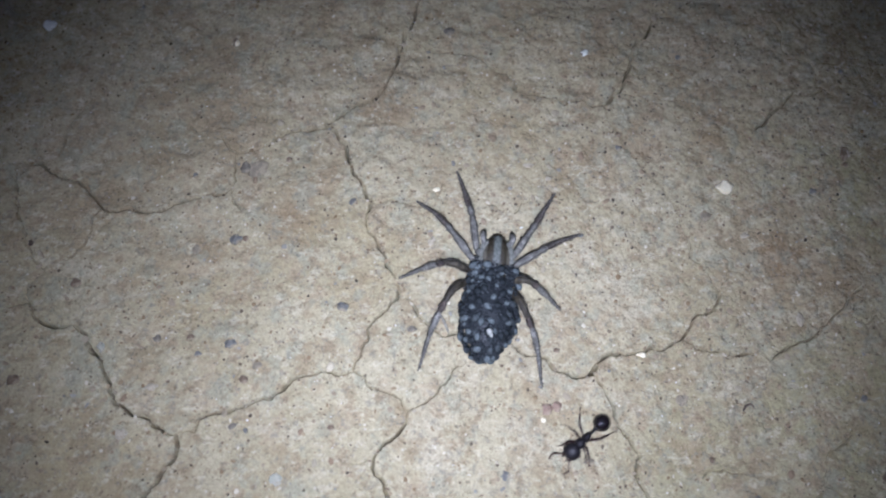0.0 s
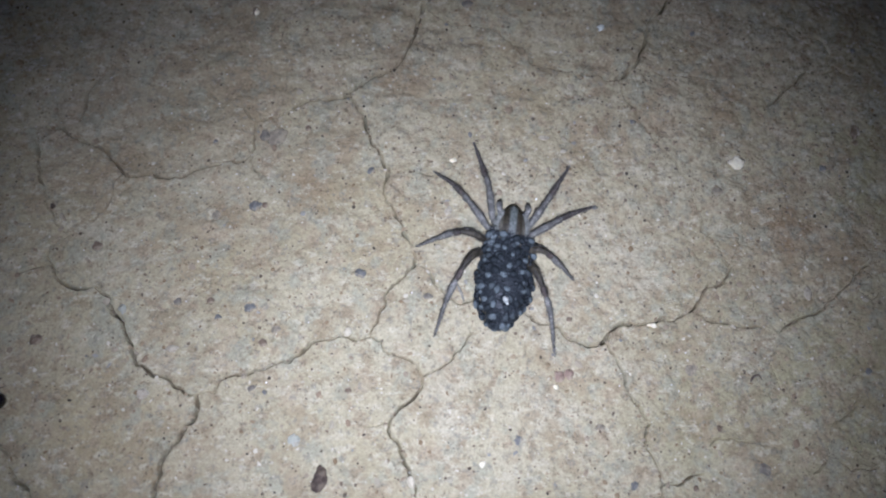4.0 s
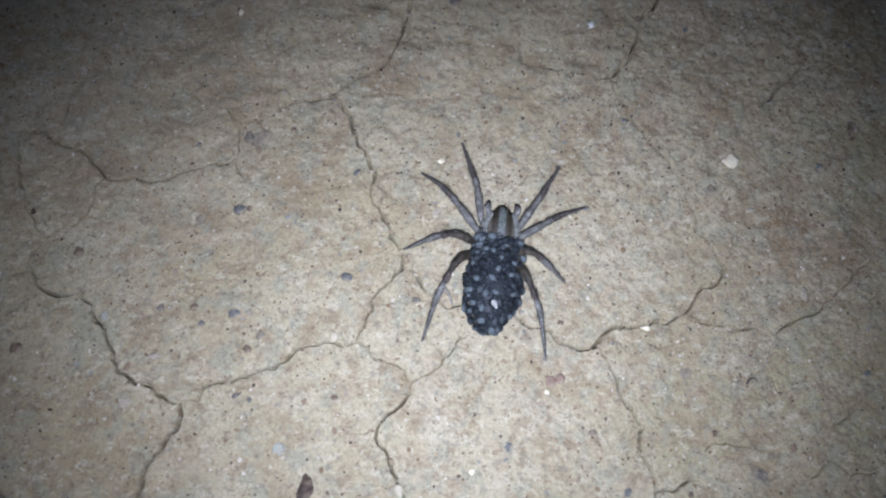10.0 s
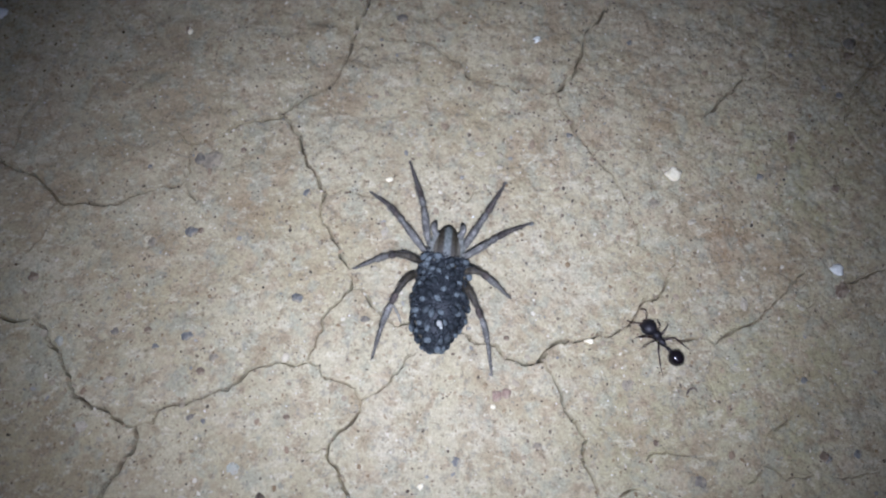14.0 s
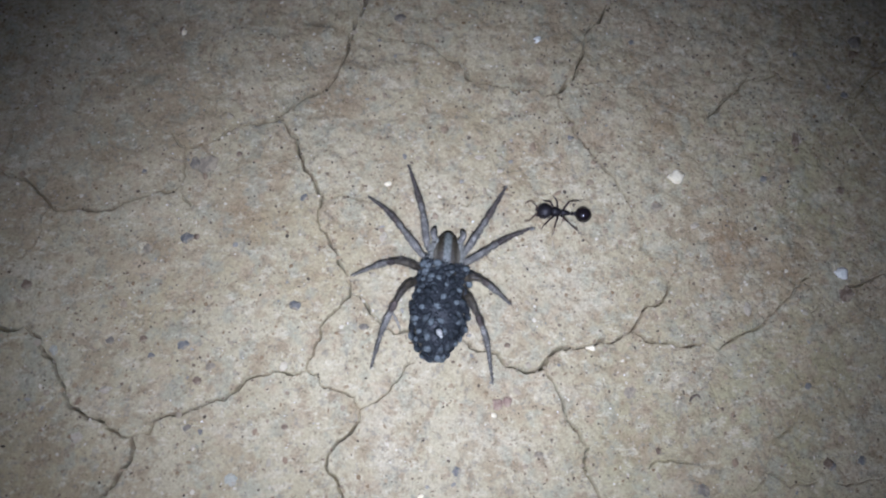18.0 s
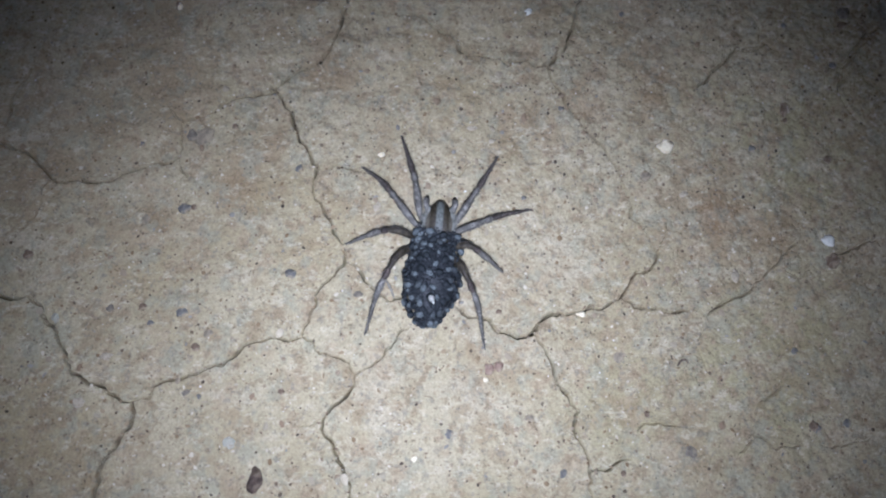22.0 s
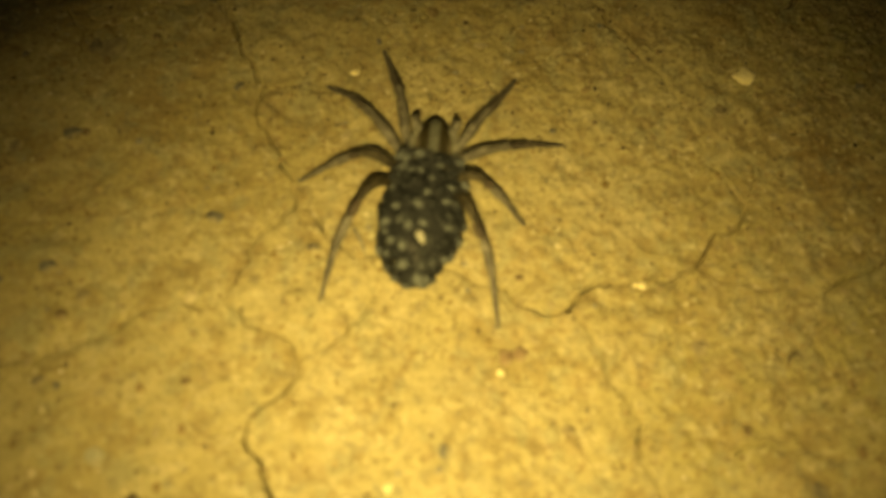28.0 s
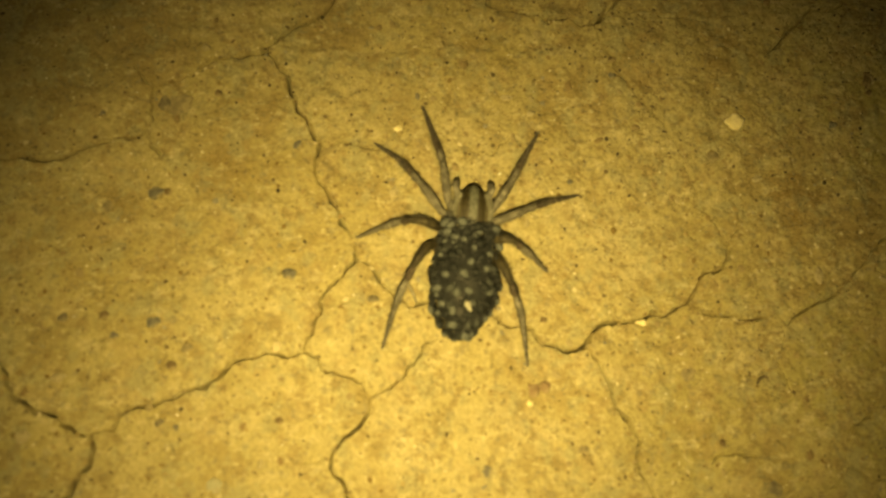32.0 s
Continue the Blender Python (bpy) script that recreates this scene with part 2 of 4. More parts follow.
def ground_height(x, y):
    """Height of the clay without its cracks: a gentle dome, swells and a crumbly skin."""
    x, y = np.asarray(x, float), np.asarray(y, float)
    near = np.exp(-((np.hypot(x, y) / 0.17) ** 4))
    z = near * (0.0008186 - 0.005952 * x + 0.009395 * y - 0.5752 * x * x + 0.6232 * x * y + 0.1237 * y * y)
    z = z + (1 - near) * -0.004 + (1 - near) * 0.06 * relief_noise(x, y, 1.7, 5, 2)
    z = z + 0.0010 * relief_noise(x, y, 0.021, 3, 3)
    z = z + 0.00042 * relief_noise(x, y, 0.0045, 7, 3)
    z = z + 0.00038 * relief_noise(x, y, 0.0019, 19, 3)
    z = z + 0.0008 * relief_noise(x * 0.5 + 0.2 * y, y, 0.0055, 11, 4) * (0.15 + 0.85 * step01(y - 0.35 * x, 0.0, 0.06)) * (0.4 + relief_noise(x, y, 0.018, 23, 2) + 0.6)
    return z


# Each crack: width in mm at its widest, depth in mm, and waypoints in mm; the jagged way between them is grown.
CRACKS = []


def crack(width, depth, *points):
    CRACKS.append((width, depth, points))


crack(0.56, 1.9, (22.2, 44), (25.2, 37.7), (27, 33.7), (30.6, 28.5), (33.3, 24.6), (35.3, 20.3), (36.7, 15.3), (37, 9.7), (39.5, 7.2))
crack(0.62, 2.2, (-1.4, 54.2), (3, 52.1), (3.9, 48.5), (9.1, 46.8), (11.4, 46.1), (14.1, 44.5), (17.9, 45.5), (20.1, 43.6), (22.2, 44), (23.9, 44.9), (26.5, 47))
crack(0.5, 1.4, (26.5, 47), (27.9, 50.6), (29.4, 55), (30.7, 58.5))
crack(0.3, 0.8, (26.8, 46.3), (34, 46.1), (39.1, 45.5), (44, 44.9))
crack(0.42, 1.3, (55, 38.3), (58.1, 41), (61.3, 43.8), (64.3, 46.6), (69.3, 47.2), (72.6, 48.6))
crack(0.3, 0.8, (72.6, 48.6), (76.3, 46.8))
crack(0.28, 0.7, (65.1, 56), (70.4, 55.3), (71.7, 52.2), (71, 49.5), (72.6, 48.6))
crack(0.7, 3.2, (97.4, 52), (93.8, 48), (91.4, 44.8), (89.6, 40.2), (88, 38))
crack(0.45, 1.2, (88, 38), (88.9, 35.4), (90.5, 32.2), (93.8, 29.3))
crack(0.25, 0.6, (-3.3, 21.6), (2, 19.7), (3.8, 22), (6.9, 22.4))
crack(0.5, 1.4, (-19.7, 60.4), (-21.1, 55.7), (-22.8, 51.8), (-25.3, 47.6), (-27, 46.3))
crack(0.75, 2.6, (-27, 46.3), (-29.8, 46.2), (-32.6, 43.8), (-35.8, 41.3), (-39.8, 40.5), (-42.9, 40.1), (-46.5, 38.6))
crack(0.35, 1.0, (-46.5, 38.6), (-50, 36.2), (-53.9, 35.2))
crack(0.48, 1.6, (-35.8, 41.3), (-33.8, 38.4), (-31.8, 36.3), (-31.2, 32.2), (-30, 28.6), (-28.2, 25.7), (-26.9, 22.8), (-27.9, 18.6), (-26.1, 14.4), (-24.7, 11.5), (-24, 8.7), (-22.2, 6.3))
crack(0.3, 0.8, (-54.6, 35.2), (-54.8, 31.2), (-55.1, 27.8))
crack(0.66, 2.1, (-55.1, 27.8), (-58.3, 25.8), (-63.6, 25.1), (-66.6, 24.6), (-68.9, 22.9), (-72.8, 22.9), (-75.9, 23.9), (-78.1, 23.1), (-81.7, 24.3))
crack(0.48, 1.4, (-81.7, 24.3), (-84.8, 28.1), (-89.9, 31.6), (-92.7, 33))
crack(0.35, 0.9, (-81.7, 24.3), (-83.2, 22.1), (-83.2, 18.7), (-84.4, 15.5), (-88.3, 12))
crack(0.3, 0.8, (-55.1, 27.4), (-54.8, 24.4), (-53.2, 22.5))
crack(0.4, 1.0, (-87.3, 50.4), (-89.4, 47.2), (-91.5, 43), (-92, 37))
crack(0.25, 0.6, (-57.8, 39.4), (-56.1, 36.2), (-53.8, 35.3))
crack(0.3, 0.8, (-26.7, 22.8), (-21.3, 22.5), (-18.2, 21.8))
crack(0.5, 1.4, (-16.8, 60.6), (-14.5, 59), (-9.6, 57.9), (-4.8, 57.2), (-1.3, 54.4))
crack(0.3, 0.8, (-62.6, -22.6), (-59.5, -22.4))
crack(0.58, 1.8, (-59.5, -22.4), (-58.9, -20.3), (-55.4, -19), (-51.9, -18.1), (-49.1, -17.1), (-46.2, -16.9), (-43.3, -14.7), (-40.5, -12.5), (-36.8, -11.9), (-34, -12.6), (-30.7, -12.1))
crack(0.48, 1.4, (-30.7, -12.1), (-29.2, -8.9), (-28, -3.9), (-25.7, -1.4), (-23.9, 0.1), (-21.9, 2.4), (-22.2, 5.2))
crack(0.9, 1.8, (-62.6, -22.6), (-63.2, -27.5), (-65.4, -30.8), (-67.6, -33.4), (-68.5, -35.4), (-68.6, -38))
crack(0.38, 1.1, (-30.7, -12.1), (-28.5, -12.9), (-27.2, -15.6), (-24.3, -16.4), (-21.8, -17.3), (-20.8, -19.9))
crack(0.45, 1.3, (-20.8, -19.9), (-20.9, -22), (-23.5, -24.7), (-26.4, -27.5), (-27.3, -29.8), (-25.5, -32.3), (-24.5, -35.8), (-23.2, -38.6), (-22.3, -42.1))
crack(0.3, 0.8, (-20.8, -19.9), (-17.5, -18.6), (-14.5, -15.4), (-13, -14.3), (-11.4, -11.9), (-9.2, -10.9))
crack(0.2, 0.5, (-32, -29.2), (-27.8, -28.4))
crack(0.5, 1.5, (-21.9, 2.4), (-19.7, 1.5), (-18, -1.8), (-16.2, -3.4), (-13.7, -5.8))
crack(0.55, 1.6, (-0.5, -7.4), (3.1, -9.8), (6, -10.3), (7.6, -13.1))
crack(0.7, 2.2, (7.6, -13.1), (14.7, -13.5), (16, -11.6))
crack(0.6, 1.8, (16, -11.6), (18.1, -10.1), (23.9, -10), (26.7, -8.6), (29.4, -9), (33, -7.2))
crack(0.48, 1.4, (33, -7.2), (34.8, -4.9), (35.8, -3.1), (39.1, -2), (41.5, 1.1), (42.2, 2.8))
crack(0.58, 1.8, (33.4, -7.2), (35.9, -9.2), (40.5, -9.5), (43.4, -10.7), (48.3, -10.1), (50.2, -11.7))
crack(0.42, 1.3, (50.2, -11.7), (54.1, -9.4), (56.8, -8), (61.1, -6.1), (64, -3.8), (67.7, -1.1), (70.4, 2.1))
crack(0.58, 1.8, (15, -13.8), (16.6, -16.5), (17.7, -20), (18.5, -24), (20.6, -26.2), (22.2, -29.2), (21.1, -31.3), (21.4, -34.1), (22.9, -37), (23.3, -40.5), (22.6, -43.9))
crack(0.45, 1.1, (23.3, -40.9), (26.2, -40.7), (28.5, -39.4), (31.7, -38.8))
crack(0.32, 0.8, (33.4, -33.6), (35.3, -32.3), (37.6, -32.1), (42.2, -33))
crack(0.32, 0.8, (65.2, -24.4), (61.8, -28), (58, -31.2), (57.1, -35.1), (55, -37.9), (52.4, -40.3))
crack(0.42, 1.0, (57.1, -35.6), (59.7, -36.7), (61.3, -38.6), (67.4, -37.5))
crack(0.3, 0.8, (70.9, -37.9), (76.5, -38.5), (81.7, -37.7))
crack(0.2, 0.5, (49.6, -12.4), (48.9, -14.7), (47.7, -17.7), (48.8, -21.5), (49.7, -23.4))
crack(0.28, 0.7, (68.8, -1.9), (71.6, -4.3), (74.5, -2.3))
crack(0.6, 1.9, (-84.3, -0.6), (-81.5, -2.7), (-80.1, -6.2), (-78.1, -7.9), (-76, -12.4), (-74.6, -16.5), (-71.5, -18.6), (-69, -19.1), (-67.2, -20.9), (-62.6, -22.6))
crack(0.5, 1.2, (-100.9, 33), (-99.7, 27.8), (-97.5, 22.1))
crack(0.3, 0.7, (-97.5, 22.1), (-97.1, 20.2), (-94.4, 14.2), (-93.2, 12.7), (-91.3, 10.9))
crack(0.35, 0.9, (-91.3, 10.9), (-93.2, 10.1), (-94.9, 7.4), (-94.1, 4.9))
crack(0.5, 1.4, (-100.2, 2.8), (-97.9, 4.1), (-94.1, 4.9))
crack(0.58, 1.7, (-94.1, 4.9), (-92.6, 1.9), (-91.6, 0.7), (-88.7, -0.6), (-84.8, -0.7))
crack(0.32, 0.8, (-87.5, 12.5), (-89.1, 11.3), (-91.3, 10.9))
crack(0.2, 0.5, (-88.9, 10.4), (-84.9, 8.5))
crack(0.3, 0.7, (-94.1, 32.7), (-92.7, 33.2), (-90.2, 32))
crack(0.28, 0.7, (63, 65.7), (65.1, 62.6), (64.4, 58.7), (65.5, 56.5))
crack(0.5, 1.4, (-19.7, 60.4), (-17.1, 65.8), (-15, 72))
crack(0.9, 1.8, (-68.6, -38), (-69, -40.5), (-71, -48))
crack(0.45, 1.3, (-22.3, -42.1), (-21, -50))
crack(0.5, 1.4, (22.6, -43.9), (23.9, -50))
crack(0.45, 1.2, (30.7, 58.5), (34, 61.4), (36, 65.1))
crack(0.5, 1.3, (-92.7, 33), (-99.5, 36.5))
crack(0.6, 1.2, (-99, -31), (-95.0, -35.8), (-91.7, -39.2), (-88, -45))
crack(0.7, 2.0, (97.4, 52), (100.3, 53.9))
crack(0.5, 1.2, (80.3, 1.0), (84.4, 1.8), (88.5, 3.3), (91, 4.0))
crack(0.55, 1.6, (-13.7, -5.8), (-10.7, -5.2), (-4.7, -6.1), (-0.5, -7.4))
crack(0.25, 0.6, (42.2, 2.8), (44.8, 8.2))
crack(0.25, 0.6, (39.5, 7.2), (40.8, 4.7), (42.2, 2.8))
crack(0.5, 1.3, (70.4, 2.1), (72.5, 3.8))


def jagged(points, rng, finest=0.32):
    """A crack's way through its waypoints, broken by random midpoints down to the finest step (mm)."""
    pts = [Vector(p) for p in points]
    while True:
        out, grown = [pts[0]], False
        for a, b in zip(pts, pts[1:]):
            d = b - a
            if d.length > finest:
                side = Vector((-d.y, d.x)) * rng.uniform(-0.15, 0.15)
                out.append((a + b) / 2 + side)
                grown = True
            out.append(b)
        pts = out
        if not grown:
            return pts


def spaced(low, high, step, reach):
    """Even steps from low to high, then ever wider ones out to the reach."""
    inner = np.arange(low, high, step)
    widths = step * 1.35 ** np.arange(1, 60)
    out = np.cumsum(widths)
    out = out[out < reach]
    return np.concatenate([low - out[::-1], inner, inner[-1] + out])


def build_ground():
    step = 0.00017
    xs, ys = spaced(-0.114, 0.106, step, 60.0), spaced(-0.056, 0.080, step, 60.0)
    i0, j0 = int(np.argmin(abs(xs + 0.114))), int(np.argmin(abs(ys + 0.056)))
    gx, gy = np.meshgrid(xs, ys)
    z = ground_height(gx, gy)
    nearest = np.full(gx.shape, 9.0)
    cut, step_up, px, py = np.zeros(gx.shape), np.zeros(gx.shape), gx.copy(), gy.copy()
    rng = random.Random(4)
    for width, depth, points in CRACKS:
        way = jagged(points, rng)
        swell = [rng.uniform(0.5, 1.3) for _ in range(len(way) // 8 + 3)]
        tilt = [rng.uniform(-1, 1) for _ in range(len(way) // 12 + 3)]
        for k, (a, b) in enumerate(zip(way, way[1:])):
            a, b = a * MM, b * MM
            s = k / max(1, len(way) - 2)
            wide = swell[k // 8] + (swell[k // 8 + 1] - swell[k // 8]) * (k % 8) / 8
            lean = tilt[k // 12] + (tilt[k // 12 + 1] - tilt[k // 12]) * (k % 12) / 12
            half = width * MM * 0.52 * wide * min(1, 0.5 + 5 * min(s, 1 - s)) * (1 + 0.5 * min(1, max(0, (a.y - 0.018) / 0.02)))
            reach = half * 1.5 + 0.0022
            ia, ib = (int((v - xs[i0]) / step) + i0 for v in (min(a.x, b.x) - reach, max(a.x, b.x) + reach))
            ja, jb = (int((v - ys[j0]) / step) + j0 for v in (min(a.y, b.y) - reach, max(a.y, b.y) + reach))
            ia, ja = max(ia, 0), max(ja, 0)
            if ia >= ib or ja >= jb:
                continue
            win = (slice(ja, jb + 1), slice(ia, ib + 1))
            d = b - a
            f = np.clip(((gx[win] - a.x) * d.x + (gy[win] - a.y) * d.y) / max(d.length_squared, 1e-14), 0, 1)
            cx, cy = a.x + f * d.x, a.y + f * d.y
            dist = np.hypot(gx[win] - cx, gy[win] - cy)
            closer = dist < nearest[win]
            wall = np.clip(1 - dist / half, 0, 1)
            lip = np.exp(-dist / 0.0004) * 0.08 * width * MM
            side = np.sign((gx[win] - a.x) * d.y - (gy[win] - a.y) * d.x)
            step_up[win] = np.where(closer, side * lean * 0.24 * width * MM * np.exp(-dist / 0.0011), step_up[win])
            cut[win] = np.maximum(cut[win], 4.5 * depth * MM * (half / (width * MM * 0.5)) * wall**0.6 + lip)
            px[win] = np.where(closer & (dist < 0.62 * step), cx, px[win])
            py[win] = np.where(closer & (dist < 0.62 * step), cy, py[win])
            nearest[win] = np.where(closer, dist, nearest[win])
    z = z - cut + step_up
    ny, nx = gx.shape
    verts = np.stack([px, py, z], -1).reshape(-1, 3)
    idx = np.arange(nx * ny).reshape(ny, nx)
    quads = np.stack([idx[:-1, :-1], idx[:-1, 1:], idx[1:, 1:], idx[1:, :-1]], -1).reshape(-1, 4)
    me = bpy.data.meshes.new("ground")
    me.vertices.add(len(verts))
    me.vertices.foreach_set("co", verts.ravel().astype(np.float32))
    me.loops.add(quads.size)
    me.loops.foreach_set("vertex_index", quads.ravel().astype(np.int32))
    me.polygons.add(len(quads))
    me.polygons.foreach_set("loop_start", np.arange(0, quads.size, 4, dtype=np.int32))
    me.polygons.foreach_set("use_smooth", np.ones(len(quads), dtype=bool))
    me.update(calc_edges=True)
    me.materials.append(CLAY)
    return tagged(new("ground", me), "dry tan clay ground, cracked and crumbly", "ground", kind="structure")


build_ground()


def ground_at(x, y):
    """Height of the ground in mm at a place in mm."""
    return float(ground_height(x * MM, y * MM)) / MM


# ---- building helpers ----


def finish(name, bm, material, smooth=True):
    me = bpy.data.meshes.new(name)
    bm.to_mesh(me)
    bm.free()
    if smooth:
        me.polygons.foreach_set("use_smooth", np.ones(len(me.polygons), dtype=bool))
    me.materials.append(material)
    return me


def part(name, bm, material, parent, label=""):
    ob = new(name, finish(name, bm, material) if isinstance(bm, bmesh.types.BMesh) else bm)
    ob.parent = parent
    if label:
        ob["label"] = label
    return ob


def blob(bm, centre, size, turn=(0, 0, 0), segs=16, rings=10, shape=None):
    """An ellipsoid in mm, optionally reshaped by shape(unit vector) -> scale factors."""
    m = pose(*(c * MM for c in centre), *turn)
    made = bmesh.ops.create_uvsphere(bm, u_segments=segs, v_segments=rings, radius=1)["verts"]
    for v in made:
        u = v.co.copy()
        k = shape(u) if shape else (1, 1, 1)
        v.co = m @ Vector([u[i] * size[i] * k[i] * MM for i in range(3)])
    return made


def tube(bm, points, radii, sides=10):
    """A closed tube through points (mm) with a radius (mm) at each."""
    pts = [Vector(p) * MM for p in points]
    rings = []
    for k, p in enumerate(pts):
        along = (pts[min(k + 1, len(pts) - 1)] - pts[max(k - 1, 0)]).normalized()
        side = along.cross(Vector((0.03, 0.02, 1))).normalized()
        up = side.cross(along)
        rings.append([bm.verts.new(p + radii[k] * MM * (math.cos(a) * side + math.sin(a) * up)) for a in (2 * math.pi * s / sides for s in range(sides))])
    for r, q in zip(rings, rings[1:]):
        for s in range(sides):
            bm.faces.new((r[s], r[(s + 1) % sides], q[(s + 1) % sides], q[s]))
    bm.faces.new(rings[0][::-1])
    bm.faces.new(rings[-1])


def smooth_way(points, count):
    """Points spread evenly along a rounded line through the given ones, with the fraction of each given point."""
    p = [Vector(q) for q in points]
    p = [2 * p[0] - p[1], *p, 2 * p[-1] - p[-2]]
    dense = []
    for k in range(1, len(p) - 2):
        for s in range(12):
            t = s / 12
            a, b, c, d = p[k - 1], p[k], p[k + 1], p[k + 2]
            dense.append(0.5 * (2 * b + (c - a) * t + (2 * a - 5 * b + 4 * c - d) * t * t + (3 * b - a - 3 * c + d) * t**3))
    dense.append(p[-2])
    run = [0.0]
    for a, b in zip(dense, dense[1:]):
        run.append(run[-1] + (b - a).length)
    out = []
    for k in range(count):
        want = run[-1] * k / (count - 1)
        n = next(i for i in range(1, len(run)) if run[i] >= want - 1e-9)
        f = (want - run[n - 1]) / max(run[n] - run[n - 1], 1e-9)
        out.append(dense[n - 1].lerp(dense[n], f))
    return out


# ---- the spider ----
LEG_HIDE = hide_material("spider_leg_hide", (0.105, 0.104, 0.090), (0.255, 0.252, 0.218), 0.5, 1500, 0.5, 0.5)
SHIN_HIDE = hide_material("spider_shin_hide", (0.036, 0.027, 0.021), (0.125, 0.100, 0.080), 0.5, 1500, 0.5, 0.75)
THIGH_HIDE = hide_material("spider_dark_thigh_hide", (0.026, 0.022, 0.014), (0.085, 0.074, 0.046), 0.5, 1500, 0.5, 0.6)
PALE_HAIR = plain_material("spider_pale_hair", (0.27, 0.28, 0.24), 0.5)
BRISTLE = plain_material("spider_bristle", (0.085, 0.080, 0.064), 0.5)
TIP_HIDE = hide_material("spider_foot_hide", (0.020, 0.015, 0.011), (0.074, 0.058, 0.046), 0.5)
BELLY_HIDE = hide_material("spider_belly_hide", (0.024, 0.023, 0.018), (0.07, 0.066, 0.052), 0.6)
CARAPACE = carapace_material()
EYE = plain_material("spider_eye", (0.006, 0.006, 0.008), 0.08, 0.8)
YOUNG = young_material()
YOUNG_DARK = plain_material("young_dark", (0.020, 0.025, 0.029), 0.6)
YOUNG_PALE = plain_material("young_pale", (0.37, 0.385, 0.34), 0.45)

SX, SY, TURN = -3.9, 2.2, -8.0
SZ = ground_at(SX, SY)
spider = new("spider")
spider.matrix_world = pose(SX * MM, SY * MM, SZ * MM)
tagged(spider, "dark grey wolf spider carrying her young, on the clay", "spider")
ABDOMEN_SIZE = (4.7, 8.1, 3.7)
ABDOMEN_AT = (-1.45, -5.7, 5.3)


def abdomen_shape(u):
    k = 1.0 - 0.20 * max(0, -u.y) ** 1.7 - 0.07 * max(0, u.y) ** 2
    return k, 1, k


def carapace_shape(u):
    k = 1 - 0.20 * max(0, u.y) ** 1.6
    return k, 1, 0.85 + 0.15 * u.y if u.z > 0 else 0.6


def carapace_hairs():
    """A fringe of fine hairs over the flanks and front of the carapace."""
    rng = random.Random(31)
    bm = bmesh.new()
    while len(bm.faces) < 2600:
        u = Vector((rng.gauss(0, 1), rng.gauss(0, 1), rng.gauss(0, 1))).normalized()
        if u.z < -0.35 or u.y < -0.6 or u.y > 0.62 or u.z > 0.5:
            continue
        k = carapace_shape(u)
        root = Vector((u.x * 2.95 * k[0], u.y * 4.9 * k[1], u.z * 2.5 * k[2])) * 0.98
        lean = (Vector((u.x, u.y * 0.5, u.z * 0.55)) + Vector((rng.uniform(-0.5, 0.5), rng.uniform(-0.2, 0.7), rng.uniform(-0.3, 0.3)))).normalized()
        tip = root + lean * rng.uniform(0.35, 1.3) * (1.0 - 0.55 * max(0, u.z))
        flat = lean.cross(u).normalized() * 0.045
        bm.faces.new([bm.verts.new(v * MM) for v in (root - flat, root + flat, tip)])
    return bm


def build_spider_body():
    bm = bmesh.new()
    blob(bm, (0, 0, 0), (2.95, 4.9, 2.5), segs=32, rings=20, shape=carapace_shape)
    shell = part("carapace", bm, CARAPACE, spider, "grey carapace with a pale midline band")
    shell.matrix_local = pose(0.75 * MM, 5.5 * MM, 5.2 * MM, 8, 0, TURN)
    part("hairs", carapace_hairs(), PALE_HAIR, shell, "pale grey hairs fringing the carapace")
    for x, y, z, r in ((0.5, 4.3, 0.9, 0.18), (-0.5, 4.3, 0.9, 0.18), (1.05, 3.6, 1.2, 0.16), (-1.05, 3.6, 1.2, 0.16), (0.25, 4.65, 0.5, 0.15), (-0.25, 4.65, 0.5, 0.15), (0.7, 4.5, 0.45, 0.13), (-0.7, 4.5, 0.45, 0.13)):
        bm = bmesh.new()
        blob(bm, (x, y, z), (r, r, r), segs=12, rings=8)
        part("eye", bm, EYE, shell, "glossy black eye")
    for side in (-1, 1):
        bm = bmesh.new()
        tube(bm, [(side * 0.7, 3.2, 0.0), (side * 0.8, 3.8, -0.6), (side * 0.8, 4.0, -1.8), (side * 0.6, 3.9, -2.8)], [0.6, 0.75, 0.65, 0.2], 12)
        part("chelicera", bm, BELLY_HIDE, shell)
        bm = bmesh.new()
        tube(bm, smooth_way([(side * 2.0, 2.6, -0.6), (side * 2.75, 3.7, 0.5), (side * 2.85, 4.6, 0.2), (side * 2.6, 5.5, -1.0)], 12), [0.5, 0.58, 0.64, 0.62, 0.58, 0.58, 0.64, 0.68, 0.66, 0.56, 0.38, 0.14], 10)
        palp = part("pedipalp", bm, LEG_HIDE, shell)
        bm = bmesh.new()
        blob(bm, (side * 2.72, 5.1, -0.25), (0.52, 0.62, 0.55), segs=12, rings=8)
        part("palp_tip", bm, BELLY_HIDE, palp, "blackish tip of the pedipalp")
    bm = bmesh.new()
    blob(bm, (0, 0, 0), ABDOMEN_SIZE, segs=36, rings=24, shape=abdomen_shape)
    belly = part("abdomen", bm, YOUNG_DARK, spider, "dark abdomen, almost hidden under the young")
    belly.matrix_local = pose(*(c * MM for c in ABDOMEN_AT), 0, 0, TURN)
    bm = bmesh.new()
    blob(bm, (0, 0, 0), (2.9, 3.9, 1.2), segs=20, rings=10)
    plate = part("sternum", bm, BELLY_HIDE, spider)
    plate.matrix_local = pose(0.7 * MM, 5.2 * MM, 3.6 * MM, 0, 0, TURN)


